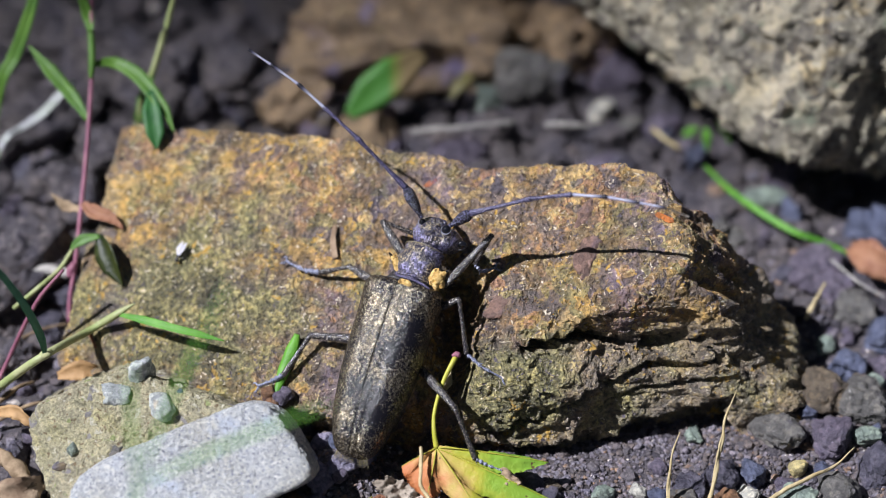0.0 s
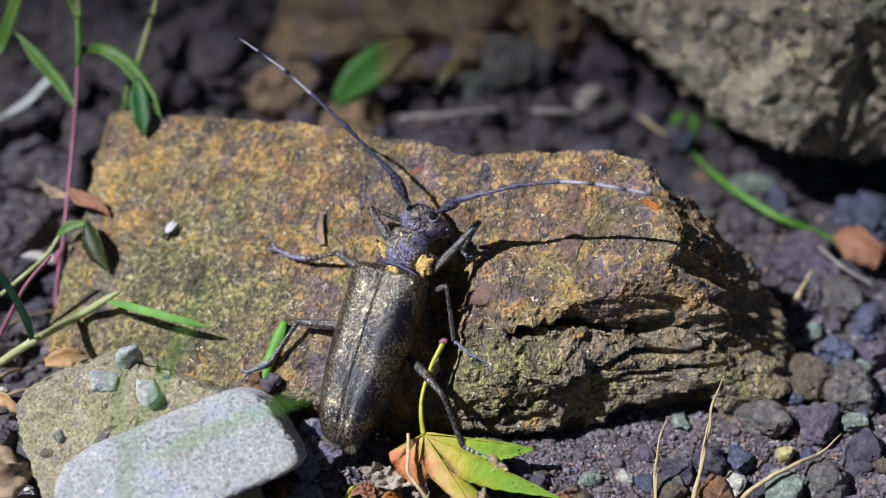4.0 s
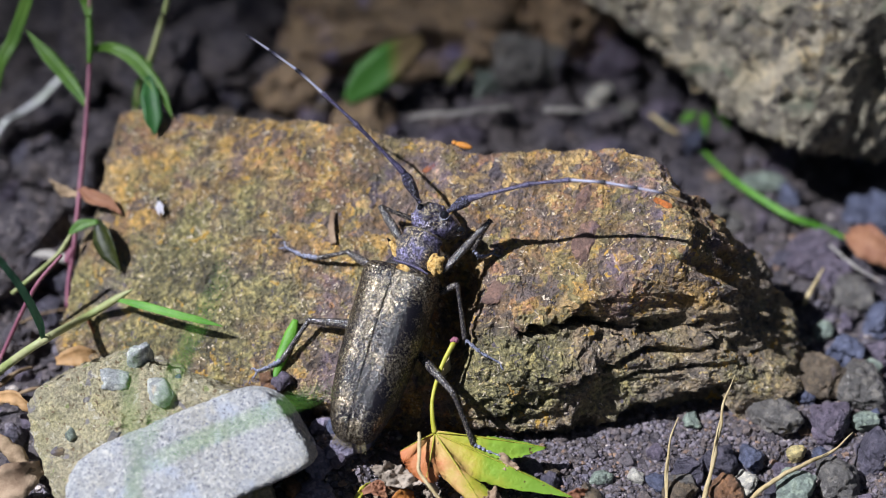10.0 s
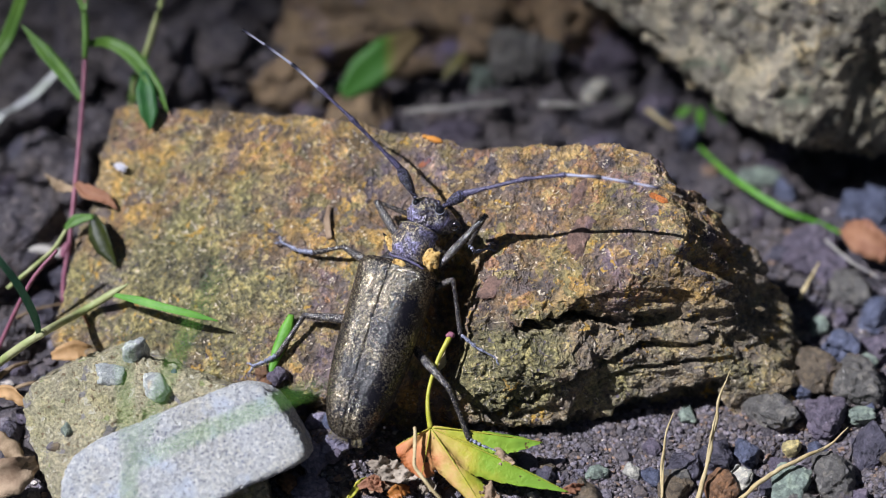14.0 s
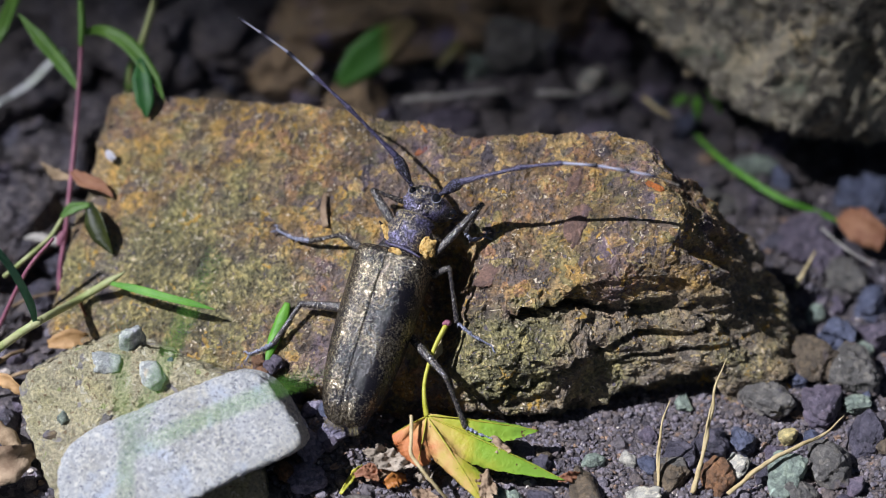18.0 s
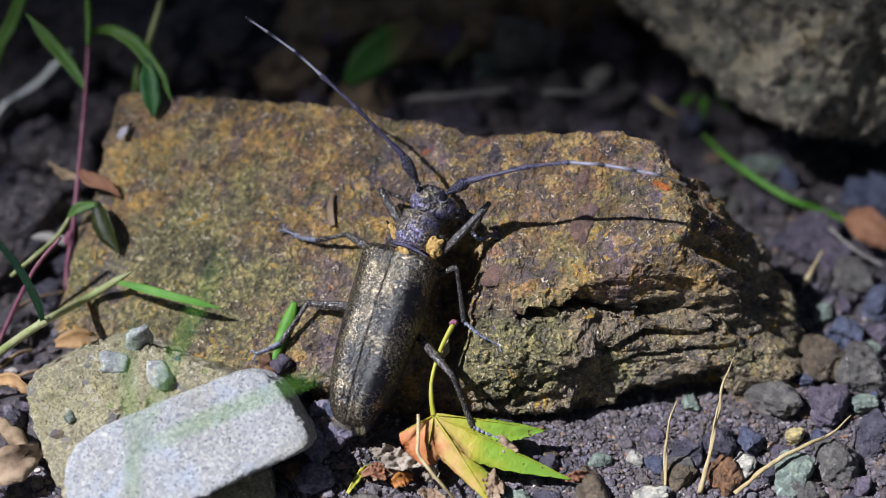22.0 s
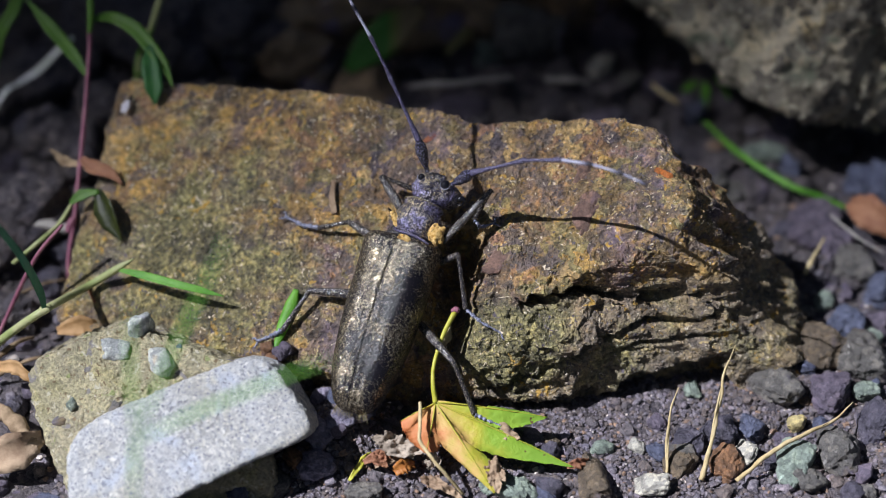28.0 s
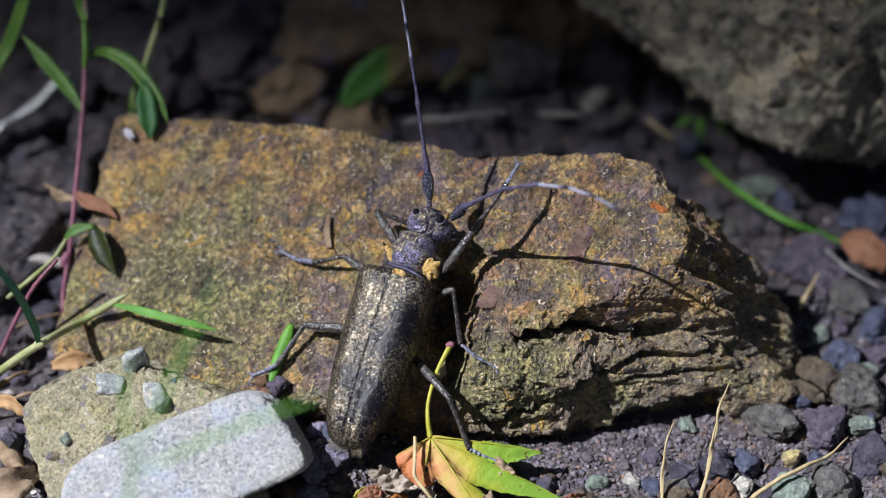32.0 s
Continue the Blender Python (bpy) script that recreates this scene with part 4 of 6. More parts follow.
    def feeler(poses):
        base = poses[0][1]
        lens = [(b2 - a2).length for a2, b2 in zip(base, base[1:])]
        specs = []
        for i, length in enumerate(lens):
            if i == 0:
                specs.append((length, [0.30, 0.28, 0.48, 0.62, 0.70, 0.72, 0.66, 0.40], FELT, 1.0, 3))
            elif i == 1:
                specs.append((length, [0.42, 0.36, 0.25, 0.22, 0.22, 0.23, 0.25, 0.36], VIOLET, 1.0, 2))
            else:
                r = 0.275 * 0.87 ** (i - 1)
                specs.append((length, [r * 1.2, r * 0.9, r * 0.82, r * 0.85, r * 1.05, r * 1.4], VIOLET if i == 2 else BAND if i < 6 else TIP, 1.0, 0))
        return specs

    left = [
        (0.0, joints([(-2.9, -8.9, 25.5), (-4.8, -7.7, 29.2), (-10.5, -5.1, 34.7), (-14.4, -2.7, 37.4), (-17.5, -1.2, 39.8), (-20.7, -0.0, 41.8), (-23.4, 0.8, 43.5)])),
        (24.0, joints([(-2.9, -8.9, 25.5), (-4.8, -7.7, 29.2), (-10.5, -5.1, 34.7), (-14.4, -2.7, 37.4), (-17.5, -1.2, 39.8), (-20.7, -0.0, 41.8), (-23.4, 0.8, 43.5)])),
        (24.5, joints([(-2.8, -8.9, 25.6), (-4.7, -7.6, 29.2), (-10.4, -5.0, 34.7), (-14.2, -2.8, 37.7), (-17.3, -1.4, 40.3), (-20.6, -0.1, 42.3), (-23.2, 0.9, 44.0)])),
        (25, joints([(-2.7, -8.9, 25.5), (-4.5, -7.8, 29.3), (-10.2, -3.9, 34.3), (-13.9, -1.7, 37.4), (-16.9, -0.0, 39.9), (-20.2, 1.3, 42.0), (-22.7, 2.4, 43.7)])),
        (25.5, joints([(-2.6, -8.8, 25.6), (-4.3, -7.9, 29.5), (-9.5, -3.9, 34.7), (-13.0, -1.6, 38.0), (-16.1, 0.3, 40.7), (-19.4, 1.7, 42.9), (-21.9, 2.9, 44.8)])),
        (27.5, joints([(-2.1, -8.8, 25.7), (-3.6, -7.9, 29.6), (-7.3, -3.2, 35.6), (-9.9, -0.8, 39.5), (-12.2, 0.3, 42.8), (-14.4, 2.2, 45.6), (-16.2, 3.8, 47.9)])),
        (28, joints([(-2.1, -8.8, 25.6), (-3.1, -8.0, 29.7), (-6.6, -3.2, 35.9), (-8.9, -0.7, 40.0), (-11.0, 1.5, 43.0), (-12.9, 3.6, 46.0), (-14.4, 4.8, 48.5)])),
        (28.5, joints([(-1.9, -8.8, 25.7), (-2.7, -7.9, 29.8), (-5.7, -3.0, 36.1), (-7.6, 0.1, 40.1), (-9.4, 2.0, 43.5), (-11.0, 4.1, 46.5), (-12.4, 5.9, 49.1)])),
        (29, joints([(-1.8, -8.8, 25.7), (-2.4, -7.6, 29.9), (-4.8, -3.1, 36.5), (-6.6, 0.0, 40.6), (-8.1, 2.4, 43.9), (-9.5, 4.7, 47.0), (-10.6, 5.8, 49.8)])),
        (30, joints([(-1.6, -8.9, 25.6), (-2.1, -7.2, 29.6), (-3.8, -2.1, 36.0), (-5.1, 1.1, 40.3), (-6.1, 3.6, 43.6), (-7.2, 5.8, 46.8), (-8.1, 7.7, 49.4)])),
        (31, joints([(-1.7, -8.9, 25.6), (-2.0, -7.5, 29.7), (-3.3, -2.3, 36.2), (-4.2, 0.5, 40.6), (-5.2, 3.1, 44.2), (-5.8, 4.3, 47.9), (-6.5, 6.2, 50.6)])),
        (31.5, joints([(-1.5, -8.8, 25.7), (-1.8, -7.0, 29.6), (-2.9, -1.8, 36.2), (-3.6, 0.9, 40.7), (-4.5, 2.6, 44.5), (-5.1, 3.7, 48.2), (-5.7, 5.6, 50.9)])),
        (32, joints([(-1.2, -8.9, 25.6), (-1.5, -6.5, 29.2), (-2.6, -1.6, 35.9), (-3.4, 1.6, 40.1), (-4.0, 3.5, 43.8), (-4.6, 5.1, 47.4), (-5.2, 7.1, 50.1)])),
    ]
    chain(b, "antenna", feeler(left), left, "long black feeler with pale bands")
    right = [
        (0.0, joints([(0.5, -10.4, 25.5), (3.0, -11.1, 28.1), (10.1, -12.3, 31.4), (14.7, -13.2, 32.8), (18.8, -14.1, 33.2), (22.5, -15.1, 33.2), (25.6, -15.9, 33.1), (28.3, -17.0, 32.6)])),
        (24.0, joints([(0.5, -10.4, 25.5), (3.0, -11.1, 28.1), (10.1, -12.3, 31.4), (14.7, -13.2, 32.8), (18.8, -14.1, 33.2), (22.5, -15.1, 33.2), (25.6, -15.9, 33.1), (28.3, -17.0, 32.6)])),
        (25.5, joints([(0.6, -10.5, 25.4), (3.1, -11.1, 28.0), (10.1, -12.4, 31.4), (14.5, -13.7, 33.0), (18.6, -14.6, 33.4), (22.2, -15.9, 33.7), (25.2, -17.0, 33.7), (28.0, -18.0, 33.0)])),
        (27.5, joints([(0.8, -10.6, 25.2), (3.1, -11.6, 28.0), (9.5, -13.8, 31.9), (13.7, -15.5, 33.7), (17.5, -17.3, 34.5), (20.8, -19.2, 34.9), (23.6, -20.7, 34.6), (26.3, -21.9, 33.6)])),
        (28, joints([(0.9, -10.7, 25.2), (3.2, -11.7, 27.9), (9.3, -14.3, 32.1), (13.3, -16.3, 33.9), (16.9, -18.4, 35.0), (20.3, -20.1, 35.1), (23.2, -21.1, 34.2), (25.7, -22.9, 34.1)])),
        (29, joints([(1.2, -10.6, 25.2), (3.2, -12.1, 28.0), (8.9, -15.0, 32.6), (13.0, -16.9, 34.3), (16.8, -18.6, 34.9), (20.5, -19.7, 33.9), (23.4, -21.1, 32.7), (26.2, -22.9, 31.2)])),
        (30, joints([(1.2, -10.8, 25.0), (3.0, -12.0, 28.0), (8.5, -14.8, 33.0), (12.4, -16.9, 34.9), (15.8, -19.1, 36.1), (18.9, -21.4, 36.3), (21.9, -22.6, 35.2), (25.3, -24.7, 33.4)])),
        (31, joints([(1.3, -10.7, 25.1), (2.8, -12.2, 28.2), (8.1, -14.8, 33.4), (11.8, -17.0, 35.7), (15.2, -19.1, 36.8), (18.4, -21.3, 37.1), (21.3, -22.6, 36.1), (24.3, -24.3, 34.5)])),
        (31.5, joints([(1.4, -10.6, 25.2), (2.9, -12.0, 28.3), (7.7, -15.1, 33.7), (11.6, -17.0, 35.9), (15.1, -19.0, 37.0), (18.1, -21.4, 37.6), (21.1, -22.7, 36.4), (23.9, -24.2, 35.1)])),
        (32, joints([(1.5, -10.7, 25.2), (2.8, -12.1, 28.3), (7.4, -15.3, 33.9), (11.2, -17.2, 36.2), (14.6, -19.3, 37.5), (17.6, -21.7, 38.2), (20.5, -23.0, 37.1), (23.1, -24.4, 35.7)])),
    ]
    chain(b, "antenna", feeler(right), right, "long black feeler with pale bands")

    # legs: thigh, shin and foot
    def leg(points, r=0.62, foot=None, label="black leg with grey down"):
        pts = [vec(p) for p in points]
        lens = [(q - p).length for p, q in zip(pts, pts[1:])]
        specs = [(lens[0], [r * 0.8, r * 1.05, r, r * 0.8, r * 0.62], LIMB, 0.85, 6), (lens[1], [r * 0.58, r * 0.46, r * 0.50, r * 0.62, r * 0.66], LIMB, 0.9, 16)]
        for i, length in enumerate(lens[2:]):
            specs.append((length, [r * 0.35, r * 0.72, r * 0.42, r * 0.78, r * 0.40, r * 0.70, r * 0.3] if i == 0 else [r * 0.30, r * 0.62, r * 0.30, r * 0.36, r * 0.42], FOOT, 0.6, 5))
        return specs, pts

    for pts, r in (([(-5.4, -9.0, 19.8), (-7.8, -5.2, 21.7), (-3.9, -5.7, 20.1), (-2.2, -5.9, 19.6)], 0.60),
                   ([(-8.3, -12.3, 17.7), (-11.8, -9.2, 17.8), (-15.5, -8.2, 15.9), (-17.6, -7.2, 15.4), (-19.8, -5.6, 15.4)], 0.55),
                   ([(-9.9, -17.9, 13.6), (-16.5, -15.8, 12.5), (-19.8, -19.3, 9.1), (-21.4, -19.7, 8.3), (-22.9, -19.7, 7.6)], 0.62),
                   ([(-1.0, -16.1, 17.2), (1.6, -16.7, 19.3), (2.5, -20.2, 13.6), (4.4, -21.7, 12.8), (6.9, -22.4, 11.6)], 0.55),
                   ([(-3.1, -21.7, 12.7), (1.1, -28.0, 12.2), (3.5, -30.9, 6.6), (5.0, -31.4, 6.0), (6.7, -31.7, 5.4)], 0.62)):
        specs, pts = leg(pts, r)
        chain(b, "leg", specs, [(0.0, pts)], "black leg with grey down", ("tibia", "tarsus", "claw"))
    rest = [vec(p) for p in ((-0.3, -13.9, 18.7), (5.6, -10.2, 23.8), (3.6, -10.5, 19.5), (4.3, -11.1, 18.6), (6.1, -10.5, 18.8))]
    specs, _ = leg(rest, 0.55)
    poses = [(0.0, rest), (29.0, rest),
             (30.0, [vec(p) for p in ((0.2, -13.6, 19.0), (4.8, -10.6, 23.9), (3.5, -10.0, 20.4), (3.2, -8.4, 20.3), (4.4, -7.4, 20.6))]),
             (30.7, [vec(p) for p in ((0.0, -13.7, 18.9), (4.4, -11.4, 23.7), (6.0, -11.2, 21.3), (7.0, -11.2, 20.9), (8.0, -10.6, 21.1))]),
             (31.15, [vec(p) for p in ((-0.1, -13.8, 18.8), (3.9, -11.6, 23.5), (8.8, -11.8, 25.1), (10.5, -11.3, 25.7), (11.7, -10.4, 25.9))]),
             (31.6, [vec(p) for p in ((0.1, -13.5, 19.0), (3.8, -11.1, 23.7), (6.8, -6.9, 27.1), (7.9, -5.2, 27.6), (8.6, -3.7, 28.0))]),
             (32.0, [vec(p) for p in ((0.3, -13.5, 19.1), (4.0, -11.2, 23.7), (7.9, -6.8, 27.4), (9.3, -4.5, 28.3), (10.5, -2.4, 29.1))])]
    chain(b, "leg", specs, poses, "black leg with grey down", ("tibia", "tarsus", "claw"))
    return b


beetle_thing()


# ---------------------------------------------------------------- plants
FACE = (0, -0.55, 0.83)


def red_stem_plant():
    base = (-47.6, -7.8, 0.0)
    p = thing("grass_plant", base, "pink-stemmed wild grass with drooping green blades", "plant")
    y = base[1]
    part("stem", tube([base, (-47.9, -4.0, 6.0), (-47.2, -0.0, 10.1), (-46.5, 6.0, 15.4), (-46.1, 13.0, 19.9), (-45.9, 20.0, 24.6), (-46.0, 26.0, 30.1), (-46.0, 30.0, 35.3)], [0.33, 0.36, 0.32, 0.34, 0.30, 0.28, 0.25, 0.18], 8), PINK, p, "pink round stem")
    part("sheath", tube([(-45.9, 19.6, 24.7), (-45.8, 21.4, 26.3), (-46.0, 23.8, 28.1), (-46.3, 25.4, 29.7)], [0.30, 0.5, 0.45, 0.1], 8), GRASS, p, "green leaf sheath")
    part("node", tube([(-47.9, -1.3, 8.8), (-47.7, -0.6, 9.5), (-47.3, 0.0, 10.1)], [0.45, 0.62, 0.45], 8), PINK, p)
    for pts, w, mat, lab in (
            ([(-45.8, 21.0, 25.8), (-43.2, 22.0, 25.3), (-40.2, 20.1, 25.0), (-37.7, 16.9, 24.2), (-36.0, 14.8, 23.1), (-34.8, 12.5, 21.3)], [0.3, 0.75, 0.95, 0.9, 0.6, 0.05], GRASS, "arching green blade"),
            ([(-38.0, 17.3, 24.4), (-37.7, 14.7, 23.2), (-37.2, 12.2, 21.5), (-37.0, 10.7, 20.0)], [0.3, 1.25, 1.2, 0.1], DEEP, "drooping deep green blade"),
            ([(-46.1, 15.0, 21.3), (-48.2, 18.0, 22.6), (-51.3, 21.0, 24.7), (-54.3, 24.0, 26.6)], [0.3, 0.85, 0.9, 0.1], GRASS, "slanting green blade"),
            ([(-46.0, 24.0, 28.9), (-46.5, 26.0, 30.1), (-47.4, 27.0, 33.0)], [0.4, 0.8, 0.4], GRASS, "upper green blade")):
        part("blade", blade(pts, w, FACE, 0.35), mat, p, lab)
    part("dry_leaf", blade([(-46.6, 5.8, 15.4), (-44.8, 4.1, 15.1), (-42.6, 3.0, 15.1), (-40.8, 1.7, 14.3)], [0.25, 1.0, 0.8, 0.05], FACE, 0.6, wave=0.15), RUSSET, p, "withered russet leaf")
    part("dry_leaf", blade([(-46.6, 5.0, 14.8), (-48.6, 6.0, 14.4), (-50.5, 7.0, 15.7)], [0.3, 0.8, 0.1], FACE, 0.6, wave=0.2), BARK, p, "withered brown leaf")
    part("leaf", blade([(-47.4, -0.4, 12.9), (-46.0, 0.1, 13.9), (-43.7, 0.2, 14.5)], [0.25, 0.75, 0.3], FACE, 0.3), GRASS, p)
    part("leaf", blade([(-43.7, 0.3, 14.5), (-42.7, -1.7, 13.5), (-41.8, -3.4, 12.4), (-40.6, -5.2, 10.9)], [0.6, 1.6, 1.35, 0.05], (-0.5, -0.6, 0.5), 0.5), OLIVE, p, "dark olive leaf")
    part("side_stem", tube([(-47.1, -1.2, 13.5), (-48.7, -3.0, 11.8), (-50.9, -6.0, 11.5), (-54.3, -7.0, 8.8)], [0.25, 0.3, 0.3, 0.3], 7), SPRIG, p)


def pale_stems():
    base = ((-41.3, 23.0, 13.2)[0], 23, 0)
    p = thing("grass_stalk", base, "pale green upright grass stalk", "grass")
    part("stalk", tube([base, (-40.9, 23.0, 14.7), (-38.4, 25.0, 22.1), (-36.5, 27.0, 27.6), (-34.6, 28.0, 34.1)], [0.5, 0.5, 0.48, 0.42, 0.3], 8), SPRIG, p)
    part("blade", blade([(-40.8, 22.5, 15.1), (-39.9, 23.5, 18.1), (-38.6, 24.0, 21.5)], [0.5, 0.8, 0.3], FACE, 0.6), GRASS, p)
    base = (-63.1, 24.0, 0.0)
    p = thing("grass_tuft", base, "pale sunlit grass blades", "grass")
    part("blade", blade([base, (-57.8, 16.0, 16.7), (-55.8, 20.0, 16.1), (-53.3, 22.0, 16.9), (-51.0, 23.0, 19.0), (-48.8, 24.0, 20.7)], [0.4, 0.5, 0.55, 0.6, 0.6, 0.45], FACE, 0.3), GLARE_WHITE, p, "green blade with white glare in its colour")
    part("blade", blade([base, (-59.2, 24.0, 18.7), (-56.6, 26.0, 23.7), (-54.5, 28.0, 28.6), (-53.2, 30.0, 32.6)], [0.5, 0.8, 0.9, 0.8, 0.5], FACE, 0.3), GRASS, p, "tall green blade")
    base = (-58.5, -15.3, 0.0)
    p = thing("grass_shoot", base, "cut grass shoot with one narrow green blade", "grass")
    part("stem", tube([base, (-54.6, -18.0, 6.2), (-48.5, -19.5, 12.7), (-44.7, -10.8, 8.3), (-40.7, -10.0, 10.7), (-38.6, -9.4, 11.8)], [0.55, 0.55, 0.5, 0.48, 0.48, 0.08], 9), SPRIG, p, "pale green jointed stem")
    part("node", tube([(-49.2, -19.3, 12.0), (-48.5, -19.5, 12.7), (-47.7, -19.7, 13.4)], [0.45, 0.62, 0.45], 9), SPRIG, p)
    part("blade", blade([(-40.6, -10.2, 10.7), (-37.3, -12.0, 11.4), (-33.3, -13.8, 11.7), (-30.1, -14.8, 11.6), (-27.1, -15.6, 11.3)], [0.2, 0.52, 0.5, 0.42, 0.05], FACE, 0.35), GREEN, p, "narrow bright green blade")
    part("blade", blade([(-48.4, -19.7, 12.9), (-48.4, -20.5, 16.7), (-49.3, -22.0, 22.8), (-50.8, -23.0, 27.8), (-52.1, -24.0, 31.7)], [0.25, 0.5, 0.5, 0.42, 0.3], FACE, 0.3), TEALBLADE, p, "blue-green blade")
    base = (-57.4, -15.3, 0.0)
    p = thing("dry_stems", base, "thin tangled pink and brown dry stems", "stems")
    for pts, r, m in (([base, (-54.8, -12.0, 4.7), (-50.7, -10.0, 12.5), (-47.2, -8.0, 16.2)], 0.28, PINK), ([(-56.3, -19.7, 1.0), (-51.4, -18.3, 3.0), (-46.4, -18.3, 4.0)], 0.25, BARK), ([(-44.8, -10.0, 7.7), (-43.4, -12.0, 5.7), (-42.3, -14.0, 3.7)], 0.22, RUSSET), ([(-57.1, -8.2, 2.0), (-52.3, -5.1, 3.0), (-47.6, -2.4, 2.0)], 0.2, BARK)):
        part("stem", tube(pts, [r, r, r * 0.8], 7), m, p)


def near_grass():
    """Grass seedling close to the lens."""
    base = (-35.8, -56.8, 0.0)
    p = thing("grass_seedling", base, "slender green grass seedling close to the lens", "grass")
    k = (-29.1, -76.6, 50.8)
    part("stem", tube([base, (-29.5, -79.7, 44.4), k], [0.25, 0.25, 0.22], 7), GREEN, p)
    for tip in ([(-26.5, -74.1, 56.6), (-23.7, -71.7, 62.3), (-21.8, -69.9, 65.7), (-19.8, -67.8, 69.6)], [(-23.5, -75.5, 53.5), (-17.6, -74.6, 56.0), (-13.3, -74.2, 58.0), (-10.4, -74.3, 59.4)], [(-29.1, -75.3, 55.2), (-29.2, -73.2, 59.1), (-29.1, -71.1, 62.9)]):
        part("blade", blade([k, *tip], [0.10, 0.24, 0.25, 0.16, 0.03], (0, -0.74, 0.67), 0.3, thick=0.06), GREEN, p)


def half_brown():
    """A leaf still green at one end, tan and dry at the other."""
    m, nt, bsdf, co = start("half_brown_leaf", 0.5, 0.3)
    x = node(nt, "ShaderNodeSeparateXYZ", {0: co}).outputs[0]
    f = node(nt, "ShaderNodeMath", {0: x, 1: 180.0, 2: 0.30}, operation="MULTIPLY_ADD").outputs[0]
    col = ramp(nt, add(nt, f, noise_tex(nt, co, 200, 5), 0.3), [(0.35, (0.06, 0.19, 0.03)), (0.55, (0.18, 0.20, 0.05)), (0.75, (0.22, 0.16, 0.08))])
    nt.links.new(col, bsdf.inputs["Base Color"])
    relief(nt, bsdf, noise_tex(nt, co, 1200, 3), 0.00015)
    return m


def loose_greens():
    thing("leaf_scrap", (-19.5, -17.9, 9.5), "bright green leaf scrap lying on the rock", "leaf", geo=blade([(-18.2, -14.8, 11.7), (-18.8, -16.4, 10.7), (-19.8, -18.5, 9.1), (-20.7, -21.0, 7.5)], [0.35, 0.80, 0.75, 0.30], FACE, -0.35, thick=0.3), mat=GREEN)
    b = (36.1, 31.2, 0.0)
    thing("fallen_grass", b, "narrow bright green blade fallen on soil", "grass", geo=blade([(35.8, 29.1, 2.0), (38.8, 21.8, 3.5), (42.5, 16.7, 4.0), (46.3, 13.3, 3.8), (50.0, 12.2, 3.0), (54.2, 10.5, 2.0)], [0.28, 0.40, 0.44, 0.44, 0.42, 0.25], (0.1, -0.3, 0.95), 0.3, twist=1.2), mat=GREEN)
    thing("fallen_leaf", (-7.6, 46.5, 1.0), "green and brown fallen leaf on dark soil", "leaf", geo=blade([(-13.6, 37.8, 4.0), (-10.6, 39.9, 6.0), (-7.1, 41.7, 8.0), (-3.1, 45.6, 9.0)], [0.8, 2.6, 2.8, 1.0], (0.25, -0.55, 0.8), 0.2, thick=0.15), mat=half_brown())
    thing("stalk", (2.9, 46.5, 2.0), "yellowish dry leaf stalk", "stalk", geo=blade([(0.1, 43.9, 2.0), (2.5, 45.5, 4.0), (5.3, 49.0, 5.0)], [0.5, 0.9, 0.4], FACE, 0.4), mat=leafy("yellow_dry", (0.22, 0.20, 0.08), (0.3, 0.26, 0.1), 200))
    for c, a in (((34.2, 36.5, 2.0), 0.4), ((36.4, 34.5, 3.0), 1.6), ((38.9, 36.3, 3.0), 2.4)):
        q = vec(c)
        d = vec(math.cos(a), math.sin(a), 0.3)
        thing("seedling_leaf", (c[0], c[1], 0), "tiny bright green seedling leaf", "leaf", "seedling by the boulder", geo=blade([q - d * 1.5 - vec(0, 0, 2), q, q + d * 1.4], [0.1, 0.7, 0.15], FACE, 0.2), mat=GREEN)


